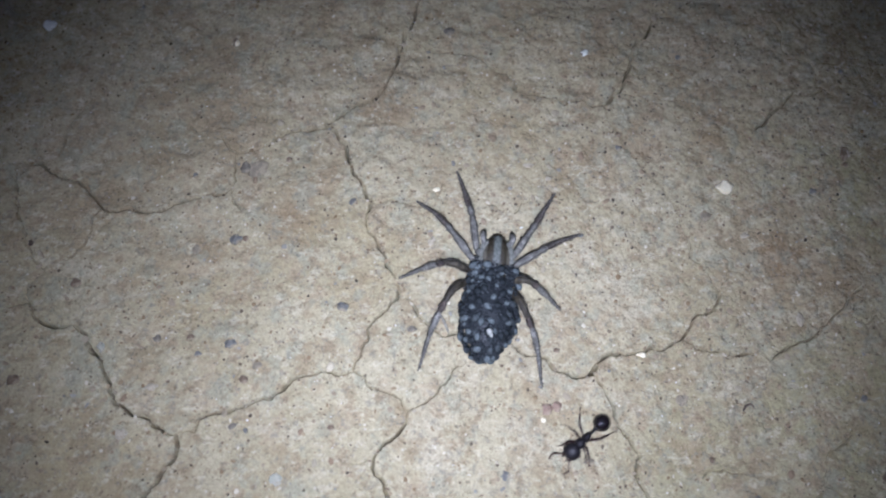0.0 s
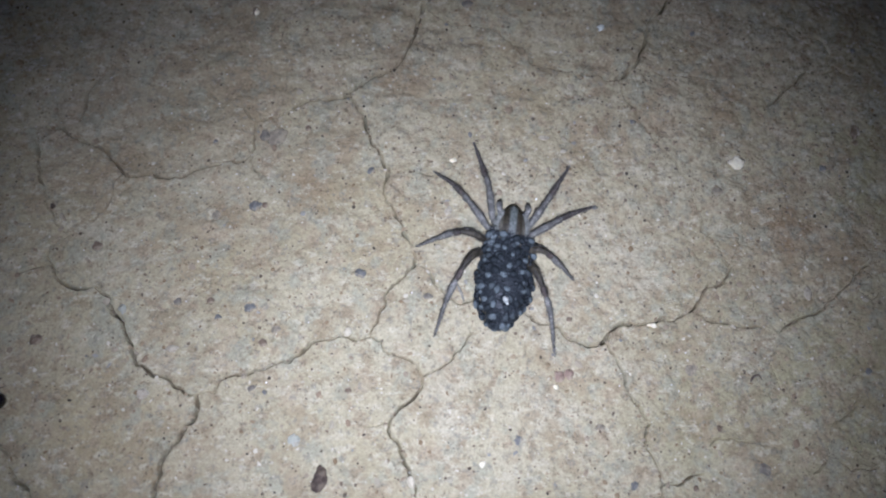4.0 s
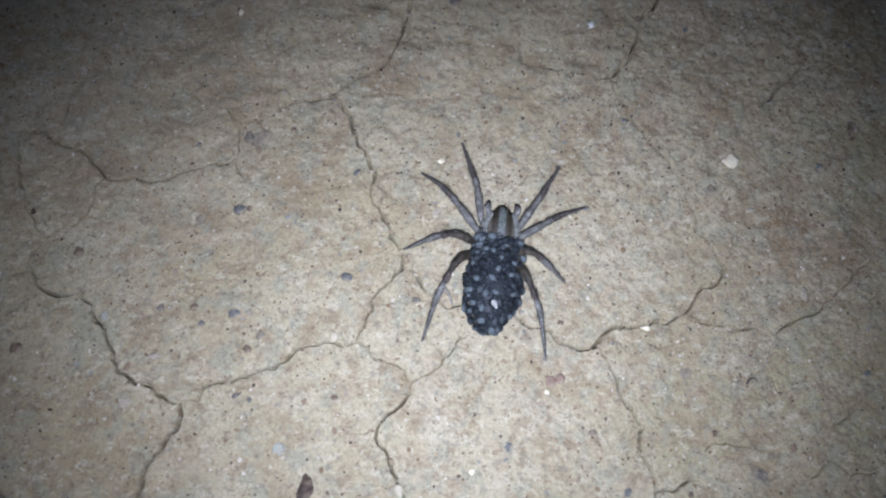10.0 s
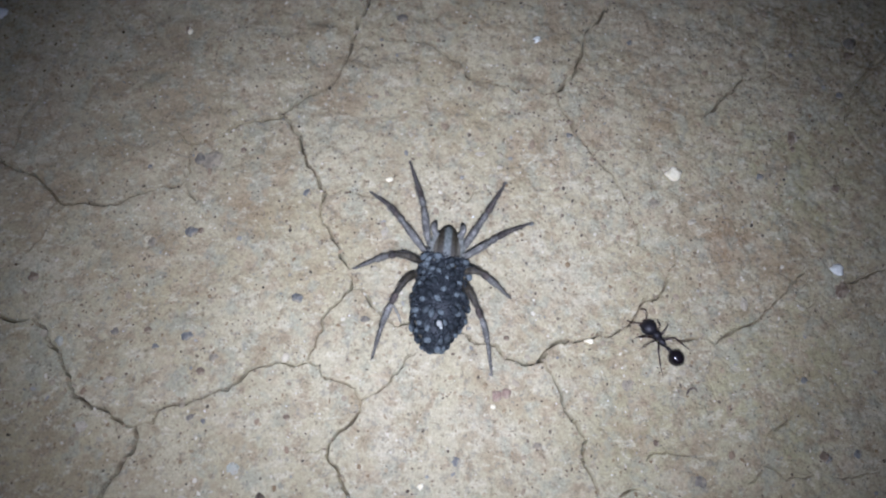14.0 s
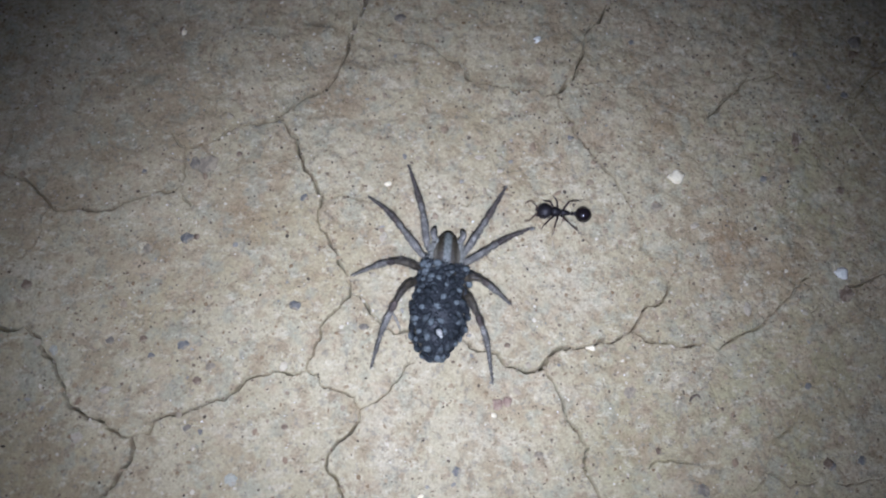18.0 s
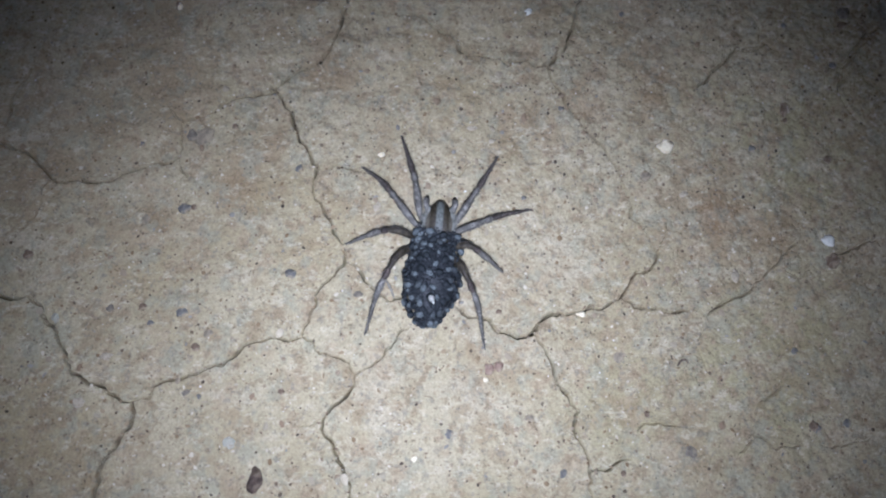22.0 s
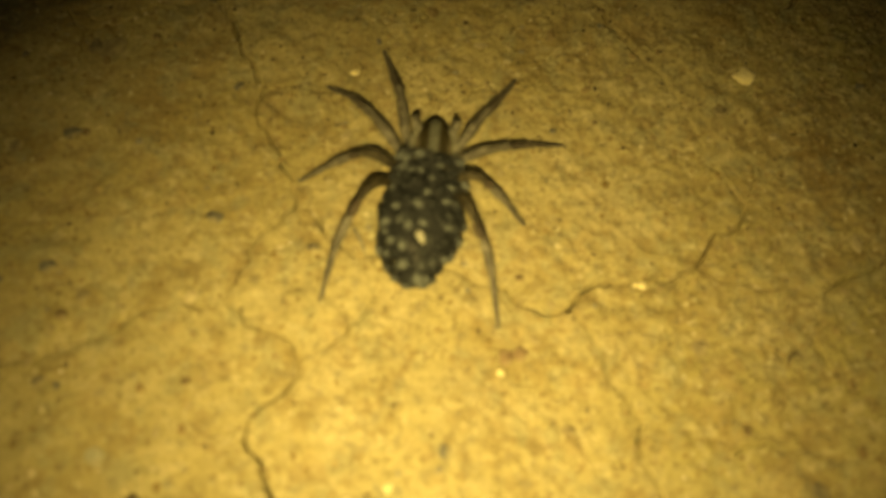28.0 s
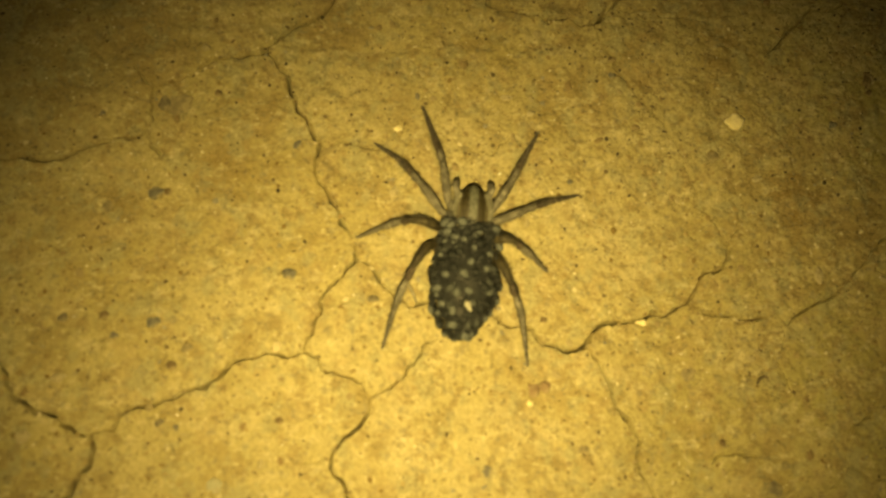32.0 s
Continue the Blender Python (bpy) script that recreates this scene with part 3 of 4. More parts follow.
# Hip, knee, ankle and foot of each leg in mm; the foot stands on the ground.
LEGS = [
    ((-6.7, 9.9, 5.9), (-7.2, 16.1, 6.9), (-8.0, 21.9, 4.5), (-9.3, 28.9)),
    ((-7.6, 8.0, 5.9), (-10.5, 11.9, 7.4), (-13.8, 17.7, 4.8), (-17.7, 22.6)),
    ((-8.5, 5.7, 5.9), (-11.9, 6.6, 7.8), (-15.7, 7.0, 5.8), (-21.6, 6.2)),
    ((-9.1, 3.5, 5.8), (-12.2, 0.8, 8.8), (-16.1, -5.7, 6.8), (-18.5, -12.5)),
    ((0.3, 8.2, 5.9), (3.4, 12.3, 7.0), (6.5, 17.2, 4.5), (10.4, 23.7)),
    ((0.2, 6.3, 5.9), (3.5, 7.6, 7.4), (8.7, 11.2, 4.9), (15.0, 14.7)),
    ((-0.5, 2.9, 5.8), (2.1, 2.9, 7.8), (5.8, 1.0, 5.3), (9.4, -1.0)),
    ((-0.6, 1.3, 5.8), (0.9, -2.4, 8.8), (3.4, -8.4, 5.7), (4.7, -16.4)),
]


def build_spider_leg(hip, knee, ankle, foot):
    """Forelegs are pale at the thigh and dark towards the foot; hind legs the other way round."""
    fore = foot[1] > 10
    thigh, knee_tone, shin, foot_tone = (LEG_HIDE, LEG_HIDE, SHIN_HIDE, TIP_HIDE) if fore else (THIGH_HIDE, SHIN_HIDE, LEG_HIDE, LEG_HIDE)
    foot = (*foot, ground_at(*foot) + 0.12)
    hip, knee, ankle = ((x + (0.3 if hip[0] < -8 else 0), y + 0.1, z - (0.8 if hip[0] < -8 else 0.5)) for x, y, z in (hip, knee, ankle))
    middle = (-3.2 + 0.35 * (hip[0] + 3.2), 6.6 + 0.5 * (hip[1] - 6.6), 4.6)
    points = [Vector(p) - Vector((SX, SY, SZ)) for p in (hip, knee, ankle, foot)]
    bm = bmesh.new()
    tube(bm, [Vector(middle) - Vector((SX, SY, SZ)), points[0].lerp(Vector(middle) - Vector((SX, SY, SZ)), 0.4), points[0]], [0.85, 0.9, 0.62], 12)
    leg = part("leg", bm, LEG_HIDE, spider, "grey-brown hairy walking leg")
    way = smooth_way(points, 41)
    rng = random.Random(round(points[3].x * 10))
    hair = bmesh.new()
    for name, a, b, radii, hide in (
        ("femur", 0, 14, (0.52, 0.68, 0.72, 0.64, 0.42), thigh), ("patella", 14, 18, (0.40, 0.60, 0.66, 0.60, 0.42), knee_tone), ("tibia", 18, 28, (0.42, 0.62, 0.60, 0.50, 0.34), shin), ("metatarsus", 28, 36, (0.36, 0.40, 0.36, 0.30, 0.22), foot_tone), ("tarsus", 36, 40, (0.22, 0.23, 0.20, 0.15, 0.06), foot_tone)):
        bm = bmesh.new()
        n = (b - a) * 2
        line = [way[a + k // 2].lerp(way[min(a + k // 2 + 1, b)], (k % 2) / 2) for k in range(n + 1)]
        wide = []
        for k in range(n + 1):
            f = 4 * k / n
            m = min(int(f), 3)
            wide.append((radii[m] + (radii[m + 1] - radii[m]) * (f - m)) * rng.uniform(0.93, 1.06))
        tube(bm, line, wide, 14)
        part(name, bm, hide, leg)
        for _ in range(22 * (b - a)):
            k = rng.randrange(n)
            along = (line[k + 1] - line[k]).normalized()
            side = along.cross(Vector((0, 0, 1))).normalized()
            t = rng.uniform(-0.4, math.pi + 0.4)
            out = math.cos(t) * side + math.sin(t) * side.cross(along)
            root = line[k].lerp(line[k + 1], rng.random()) + out * wide[k] * 0.93
            tip = root + (out * 0.7 + along * rng.uniform(0.3, 1.0)).normalized() * rng.uniform(0.3, 0.75) * (0.5 + wide[k] * 0.7)
            flat = along.cross(out) * 0.035
            hair.faces.new([hair.verts.new(v * MM) for v in (root - flat, root + flat, tip)])
            lift = out * 0.035
            hair.faces.new([hair.verts.new(v * MM) for v in (root - lift, root + lift, tip)])
    part("bristles", hair, BRISTLE, leg, "short dark bristles")
    return leg


build_spider_body()
spider_legs = [build_spider_leg(*joints) for joints in LEGS]


# ---- the young on her back ----
def build_spiderling():
    young = new("spiderling")
    bm = bmesh.new()
    blob(bm, (0, -0.35, 0.1), (0.60, 0.78, 0.56), segs=12, rings=8)
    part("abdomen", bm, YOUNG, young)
    bm = bmesh.new()
    blob(bm, (0, 0.45, 0.0), (0.36, 0.45, 0.30), segs=10, rings=6)
    part("cephalothorax", bm, YOUNG_DARK, young)
    bm = bmesh.new()
    tube(bm, [(0.2, 0, 0), (0.75, 0, 0.35), (1.15, 0, -0.25)], [0.10, 0.09, 0.04], 5)
    shared = finish("leg", bm, YOUNG_DARK)
    for side in (0, 180):
        for a in (-55, -20, 15, 50):
            leg = part("leg", shared, None, young)
            leg.matrix_local = pose(0, 0.42 * MM, 0, 0, 0, a + side)
    return tagged(young, "tiny grey spiderling riding on its mother", "spiderling", "young on the spider's back")


def place_young():
    rng = random.Random(12)
    first = build_spiderling()
    base = pose(SX * MM, SY * MM, SZ * MM) @ pose(*(c * MM for c in ABDOMEN_AT), 0, 0, TURN)
    spots = []
    total = 146
    for k in range(total):
        y = 1 - 2 * (k + 0.5) / total
        r, a = math.sqrt(1 - y * y), 2.39996 * k
        u = Vector((r * math.cos(a), y, r * math.sin(a)))
        if u.z > -0.25:
            f = abdomen_shape(u)
            at = Vector([u[i] * ABDOMEN_SIZE[i] * f[i] for i in range(3)])
            out = Vector([u[i] / ABDOMEN_SIZE[i] for i in range(3)]).normalized()
            spots.append((base, at, out))
    front = pose(SX * MM, SY * MM, SZ * MM) @ pose(0.75 * MM, 6.0 * MM, 5.2 * MM, 8, 0, TURN)
    for x, y in ((-3.3, -2.3), (-4.0, -3.9), (3.4, -2.4), (4.0, -4.1), (-2.7, -2.9), (-1.2, -2.8), (0.3, -3.0), (1.7, -2.7), (3.0, -3.1), (-3.6, -3.6), (-2.0, -3.6), (-0.5, -3.7), (1.1, -3.6), (2.6, -3.9), (3.9, -3.9), (-0.1, -4.9), (-1.7, -5.0), (1.6, -5.1), (-4.2, -5.2), (4.3, -5.4), (-3.1, -5.0), (3.1, -5.2)):
        z = 2.6 * math.sqrt(max(0.04, 1 - (x / 5.0) ** 2 - (y / 6.5) ** 2))
        spots.append((front, Vector((x, y, z)), Vector((x * 0.15, 0, 1)).normalized()))
    for n, (m, at, out) in enumerate(spots):
        at = at + out * 0.42 + Vector((rng.uniform(-0.5, 0.5), rng.uniform(-0.55, 0.55), rng.uniform(-0.3, 0.5)))
        turn = out.to_track_quat("Z", "Y").to_matrix().to_4x4()
        local = Matrix.Translation(at * MM) @ turn @ pose(0, 0, 0, 0, 0, rng.uniform(-60, 60))
        if n == 0:
            first.matrix_world = m @ local
        else:
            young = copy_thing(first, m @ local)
            young.scale = (rng.uniform(0.85, 1.25),) * 3
    pale = copy_thing(first, pose(-5.6 * MM, -8.4 * MM, 11.0 * MM, -15, 10, 200))
    pale.scale = (0.92,) * 3
    tagged(pale, "whitish freshly moulted spiderling on the heap")
    for ob in pale.children:
        if ob.name.startswith("abdomen") or ob.name.startswith("cephalothorax"):
            ob.data = ob.data.copy()
            ob.data.materials[0] = YOUNG_PALE


place_young()

# ---- stones and litter on the clay ----
WHITE = stone_material("white_stone", (0.84, 0.78, 0.52), (0.93, 0.88, 0.64), 0.6, dust=0.05, speck=0.08, bumpy=0.25)
BLUEGREY = stone_material("blue_grey_stone", (0.145, 0.150, 0.135), (0.27, 0.27, 0.235), 0.7, dust=0.75)
GREY = stone_material("grey_stone", (0.17, 0.155, 0.115), (0.28, 0.26, 0.20), 0.7)
BROWN = stone_material("brown_stone", (0.155, 0.115, 0.072), (0.28, 0.215, 0.14), 0.75, dust=0.6)
PALE = stone_material("pale_stone", (0.46, 0.42, 0.29), (0.57, 0.52, 0.38), 0.7, dust=0.6)
QUARTZ = stone_material("quartz", (0.76, 0.80, 0.70), (0.92, 0.94, 0.86), 0.25, spec=0.7, dust=0.05, speck=0.12, bumpy=0.35)
GREEN = stone_material("greenish_stone", (0.40, 0.42, 0.32), (0.56, 0.57, 0.46), 0.7, dust=0.5)
DUSTY = stone_material("dusty_stone", (0.25, 0.22, 0.15), (0.37, 0.33, 0.23), 0.8, dust=0.8, speck=0.2)
CREAMY = stone_material("cream_stone", (0.52, 0.47, 0.31), (0.66, 0.61, 0.44), 0.65, dust=0.15, speck=0.12, bumpy=0.4)
PINK = stone_material("pinkish_stone", (0.27, 0.19, 0.13), (0.40, 0.30, 0.22), 0.7)
HUSK = stone_material("seed_husk", (0.05, 0.036, 0.026), (0.13, 0.095, 0.066), 0.55, dust=0.25)


def pebble(label, x, y, a, b, c, material, turn=0, sunk=0.35, seed=0, name="pebble"):
    """A stone of half-sizes a, b, c (mm), bedded in the clay."""
    bm = bmesh.new()
    bmesh.ops.create_icosphere(bm, subdivisions=3, radius=1)
    for v in bm.verts:
        u = v.co.copy()
        k = 1 + 0.55 * noise.noise(u * 1.2 + Vector((seed * 3.7, x, y))) + 0.22 * noise.noise(u * 2.9 + Vector((y, seed, x)))
        k = min(k, 1.22 - 0.35 * max(0, noise.noise(u * 0.9 + Vector((seed * 1.7, 0.3, 0)))))
        v.co = Vector((u.x * a, u.y * b, u.z * c)) * k * MM
    ob = new(name, finish(name, bm, material))
    ob.matrix_world = pose(x * MM, y * MM, (ground_at(x, y) + c * (0.35 - sunk)) * MM, 0, 0, turn)
    return tagged(ob, label, "stone", "stones on the clay")


pebble("chalky white stone bedded in the clay", 46.1, 24.7, 1.7, 1.45, 0.8, WHITE, 20, sunk=0.1, seed=0)
pebble("blue-grey pebble bedded in the clay", -53.8, 15.7, 1.25, 1.05, 0.7, BLUEGREY, 10, seed=1)
pebble("dark grey stone bedded in the clay", -52.6, 31.8, 1, 1.3, 0.6, GREY, 0, seed=2)
pebble("flat grey stone flush with the clay", -50.1, 31.7, 2.3, 1.9, 0.5, DUSTY, 30, seed=3)
pebble("blue-grey pebble bedded in the clay", -32.5, 0.6, 1, 1, 0.6, BLUEGREY, -40, seed=4)
pebble("blue-grey pebble bedded in the clay", -53.7, -6, 1.1, 0.85, 0.6, BLUEGREY, 10, seed=5)
pebble("small grey pebble bedded in the clay", -67.8, -4.2, 0.8, 0.7, 0.4, GREY, 0, seed=6)
pebble("small dark pebble bedded in the clay", -59.7, -7.7, 0.65, 0.5, 0.4, BLUEGREY, 0, seed=7)
pebble("small brown pebble bedded in the clay", -61.5, -4.2, 0.75, 0.6, 0.4, BROWN, 0, seed=8)
pebble("dark brown stone chip", -94.5, -11.1, 1.1, 1.15, 0.7, BROWN, 30, seed=9)
pebble("dull whitish chip beside a crack", -78.2, -5.6, 0.75, 0.95, 0.5, GREEN, 20, seed=10)
pebble("cream chip at a crack", -34.9, -11.2, 1.0, 0.7, 0.5, CREAMY, 50, seed=11)
pebble("pale oval pebble bedded in the clay", -68.1, -13.7, 1.3, 0.7, 0.4, PALE, 0, seed=12)
pebble("brown pebble bedded in the clay", -50.9, -13, 0.85, 0.75, 0.4, BROWN, 0, seed=13)
pebble("pale stone flush with the clay", -72.6, -22.3, 1.1, 1.1, 0.4, PALE, 0, seed=14)
pebble("small brown chip bedded in the clay", -34.7, -22.5, 0.6, 0.5, 0.4, BROWN, 0, seed=15)
pebble("grey pebble bedded in the clay", -52.7, -21.6, 0.8, 0.6, 0.4, GREY, 20, seed=16)
pebble("small dark grey chip", -50.2, -22.6, 0.45, 0.6, 0.4, BLUEGREY, 20, seed=17)
pebble("greenish pale pebble bedded in the clay", -44.5, -31.4, 1.15, 1.3, 0.6, GREEN, 0, seed=18)
pebble("small white chip in a crack", -23.2, -39.4, 0.7, 1.1, 0.5, CREAMY, 10, seed=19)
pebble("pinkish pebble bedded in the clay", 7.2, -19.8, 0.85, 1, 0.5, PINK, 0, seed=20)
pebble("small whitish chip bedded in the clay", 4.4, -22.3, 0.5, 0.5, 0.4, WHITE, 0, seed=21)
pebble("small white chip on a crack", 24.6, -10.2, 1, 0.55, 0.6, WHITE, 0, seed=22)
pebble("small blue-grey chip bedded in the clay", -30.6, 23, 0.9, 0.6, 0.4, BLUEGREY, 40, seed=23)
pebble("grey pebble beside the spider", -19.4, -4.3, 0.85, 0.65, 0.4, GREY, 0, seed=24)
pebble("small bluish-white quartz pebble", 19.5, 56.2, 0.8, 0.75, 0.6, QUARTZ, 0, seed=25)
pebble("brown oval stone bedded in the clay", 74.1, 33.1, 0.95, 1.7, 0.6, BROWN, -8, seed=26)
pebble("small blue-grey pebble bedded in the clay", 65.5, 24.2, 0.8, 0.8, 0.5, BLUEGREY, 0, seed=27)
pebble("brownish round pebble bedded in the clay", 41.1, 18.3, 1.05, 0.95, 0.4, DUSTY, 0, seed=28)
pebble("pale pebble bedded in the clay", 57.6, -3.5, 0.75, 1.3, 0.4, PALE, 0, seed=29)
pebble("small blue-black pebble bedded in the clay", 68.1, -19.4, 0.7, 0.8, 0.5, BLUEGREY, 0, seed=30)
pebble("small white chip bedded in the clay", -55.8, 62.6, 0.7, 0.8, 0.5, WHITE, 0, seed=31)
pebble("flat brownish stone bedded in the clay", 31.3, -19.1, 1.3, 1, 0.35, DUSTY, 40, seed=32)
pebble("small rusty pebble bedded in the clay", 8.1, -9, 0.6, 0.5, 0.35, BROWN, 0, seed=33)
pebble("bluish-white quartz pebble bedded in the clay", 79.6, 3.6, 1.5, 1.25, 0.9, QUARTZ, -20, seed=34)
pebble("dark grey stone beside the quartz", 79.8, -0.6, 1.6, 1.7, 0.4, BROWN, 0, seed=35)
pebble("dark stone in the dim margin", 92.2, 56.9, 1.6, 1.8, 0.8, GREY, 0, seed=36)
pebble("brown stone in the dim margin", 91.3, 53.7, 1.2, 1, 0.6, BROWN, 0, seed=37)
pebble("dark brown pebble bedded in the clay", 70.1, -34.4, 0.95, 0.9, 0.6, BROWN, 0, seed=38)
pebble("blue-black pebble near a crack", 87.4, 43.6, 1, 0.9, 0.5, BLUEGREY, 0, seed=39)
pebble("bluish-white quartz pebble bedded in the clay", -98.3, 71, 1.4, 1.3, 0.8, QUARTZ, 0, seed=40)
pebble("small pale bluish chip at the spider's foot", 15, 14.4, 0.55, 0.5, 0.4, BLUEGREY, 10, seed=70)
pebble("small pale grey chip", -13.7, 25.1, 0.7, 0.6, 0.4, WHITE, 30, seed=71)
pebble("small whitish chip bedded in the clay", 9.4, 27.1, 0.75, 0.5, 0.35, PALE, 20, seed=72)
pebble("pale crumb flush with the clay", -15, 13.8, 0.8, 1, 0.3, PALE, 0, seed=73)
pebble("tiny bright quartz grain", 3.1, 16.4, 0.28, 0.25, 0.25, QUARTZ, 0, seed=74)
pebble("rounded pale pebble beside a crack", 74.7, 33.3, 0.8, 1, 0.4, PALE, 0, seed=75)
pebble("dull yellowish pebble bedded in the clay", 5.4, 30.3, 1.1, 0.6, 0.35, PALE, 5, seed=76)
pebble("round grey pebble bedded in the clay", -9.5, 62.7, 1.2, 1, 0.4, GREY, 0, seed=77)
pebble("small dark stone chip", -56, 63, 0.6, 0.8, 0.4, BROWN, 0, seed=78)
pebble("tiny dark crumb bedded in the clay", 70.7, -34.8, 1, 1.1, 0.5, BLUEGREY, 0, seed=79)
pebble("small blue-black chip near a crack", 77.1, 53, 0.6, 0.6, 0.4, BLUEGREY, 0, seed=80)
for x, y, a, b, tone, label in (
    (24.5, 33.7, 0.7, 0.6, BLUEGREY, "small bluish chip bedded in the clay"), (48.9, 14.2, 1.0, 0.6, PALE, "pale oval pebble bedded in the clay"), (74.0, 30.6, 0.6, 0.5, BROWN, "small dark brown crumb beside a pale stone"),
    (82.6, 21.8, 0.8, 1.0, BROWN, "dark brown pebble bedded in the clay"), (5.2, -20.4, 1.3, 1.1, PINK, "flat pinkish stone flush with the clay"), (-3.3, -32.2, 0.8, 0.9, BLUEGREY, "bluish pebble bedded in the clay"),
    (18.1, -40.7, 0.9, 0.7, BLUEGREY, "blue-grey pebble bedded in the clay"), (43.4, -38.1, 1.2, 1.2, GREY, "rounded blue-grey stone bedded in the clay"), (29.7, -41.4, 0.6, 0.6, BROWN, "small dark pebble near a crack"),
    (35.6, -30.5, 0.55, 0.6, BROWN, "small dark pebble bedded in the clay"), (77.3, -34.1, 0.8, 0.8, BLUEGREY, "pale bluish pebble bedded in the clay"), (-43.7, 33.4, 0.6, 0.6, BROWN, "small dark brown pebble bedded in the clay"),
    (-62.8, 30.5, 0.5, 0.5, BLUEGREY, "small dark grey chip"), (-51.9, 16.0, 0.7, 0.6, BROWN, "brown pebble beside a blue-grey one"), (-61.4, 14.2, 1.1, 1.0, DUSTY, "dusty pitted stone flush with the clay"),
    (40.3, 56.0, 0.6, 0.6, BLUEGREY, "small dark grey chip"), (-84.9, 8.2, 1.0, 0.9, BROWN, "brown round pebble bedded in the clay"), (-95.0, 17.2, 0.6, 0.5, HUSK, "small blackish crumb beside a crack"),
    (-48.5, -10.5, 0.9, 0.8, DUSTY, "dusty brown pebble flush with the clay"), (12.4, -30.1, 0.8, 0.7, DUSTY, "dusty brown pebble flush with the clay"), (-10.2, -36.4, 0.6, 0.5, WHITE, "small whitish chip bedded in the clay"),
):
    pebble(label, x, y, a, b, 0.4, tone, (x * 37) % 90, seed=round(x * 3 + y) % 60 + 90)
tagged(pebble("dark brown seed husk lying on the clay", -39.7, -38.8, 1.3, 2.6, 0.8, HUSK, -12, sunk=0.1, seed=50, name="seed_husk"), category="husk", group="litter")
bm = bmesh.new()
tube(bm, smooth_way([(42.9, -21.5, ground_at(42.9, -21.5) + 0.1), (43.5, -20.6, ground_at(43.5, -20.6) + 0.4), (44.6, -20.3, ground_at(44.6, -20.3) + 0.4), (45.3, -20.9, ground_at(45.3, -20.9) + 0.1)], 12), [0.12, 0.2, 0.24, 0.25, 0.24, 0.25, 0.26, 0.24, 0.22, 0.2, 0.16, 0.08], 8)
fibre = new("plant_fibre", finish("plant_fibre", bm, HUSK))
tagged(fibre, "dark curled bit of plant fibre on the clay", "fibre", "litter")
bm = bmesh.new()
tube(bm, smooth_way([(x, y, ground_at(x, y) + h) for x, y, h in ((-14.3, -1.2, 0.5), (-13.6, -2.4, 0.7), (-12.9, -4.0, 0.45), (-12.5, -5.4, 0.15))], 12), [0.08, 0.2, 0.3, 0.2, 0.26, 0.34, 0.24, 0.3, 0.2, 0.26, 0.16, 0.06], 8)
wisp = new("silk_wisp", finish("silk_wisp", bm, plain_material("dusty_silk", (0.24, 0.23, 0.18), 0.8)))
tagged(wisp, "pale grey wisp of silk and dust under a spider's leg", "wisp", "litter")


def scatter(name, label, count, low, high, material, seed, box=(-112, 104, -54, 78), fine=4):
    """Loose grains past counting, as one object."""
    rng = np.random.RandomState(seed)
    bm = bmesh.new()
    bmesh.ops.create_icosphere(bm, subdivisions=1, radius=1)
    unit = np.array([v.co[:] for v in bm.verts])
    tris = np.array([[v.index for v in f.verts] for f in bm.faces])
    bm.free()
    x, y = rng.uniform(box[0], box[1], count) * MM, rng.uniform(box[2], box[3], count) * MM
    keep = relief_noise(x, y, 0.022, seed + 40, 2) + 0.5 > 0.75 * rng.rand(count)
    x, y, count = x[keep], y[keep], int(keep.sum())
    r = (low + (high - low) * rng.rand(count) ** fine) * MM
    z = ground_height(x, y) + r * 0.1
    size = r[:, None, None] * (0.45 + 1.1 * rng.rand(count, 1, 3)) * (0.7 + 0.6 * rng.rand(count, len(unit), 1))
    a = rng.uniform(0, 6.28, count)
    v = unit[None] * size
    v = np.stack([v[..., 0] * np.cos(a)[:, None] - v[..., 1] * np.sin(a)[:, None], v[..., 0] * np.sin(a)[:, None] + v[..., 1] * np.cos(a)[:, None], v[..., 2] * 0.6], -1)
    v += np.stack([x, y, z], -1)[:, None]
    f = tris[None] + (np.arange(count) * len(unit))[:, None, None]
    me = bpy.data.meshes.new(name)
    me.from_pydata(v.reshape(-1, 3).tolist(), [], f.reshape(-1, 3).tolist())
    me.materials.append(material)
    return tagged(new(name, me), label, "grit", kind="stuff")


scatter("dark_grit", "dark brown grit strewn over the clay", 9000, 0.05, 0.32, grain_material("dark_grain", (0.085, 0.066, 0.042), (0.26, 0.205, 0.125), 0.8), 1)
scatter("pale_grit", "pale sand grains strewn over the clay", 5600, 0.07, 0.36, grain_material("pale_grain", (0.42, 0.375, 0.25), (0.66, 0.62, 0.46), 0.65), 2)
scatter("rusty_grit", "rusty brown crumbs strewn over the clay", 7500, 0.10, 0.45, grain_material("rusty_grain", (0.22, 0.16, 0.08), (0.42, 0.35, 0.21), 0.85), 3)
scatter("dark_specks", "blackish specks and crumbs sunk in the clay", 1500, 0.08, 0.34, grain_material("speck_grain", (0.05, 0.041, 0.029), (0.22, 0.18, 0.115), 0.85), 5, fine=2.5)
scatter("dark_crumbs", "dark crumbs strewn over the dimmer clay", 1200, 0.08, 0.36, grain_material("crumb_grain", (0.06, 0.05, 0.036), (0.22, 0.18, 0.12), 0.85), 9, (10, 104, 10, 78), 2.5)
scatter("stone_chips", "small brown and grey stone chips bedded in the clay", 1300, 0.20, 0.70, grain_material("chip_grain", (0.265, 0.20, 0.12), (0.42, 0.385, 0.265), 0.85), 6, fine=2.5)
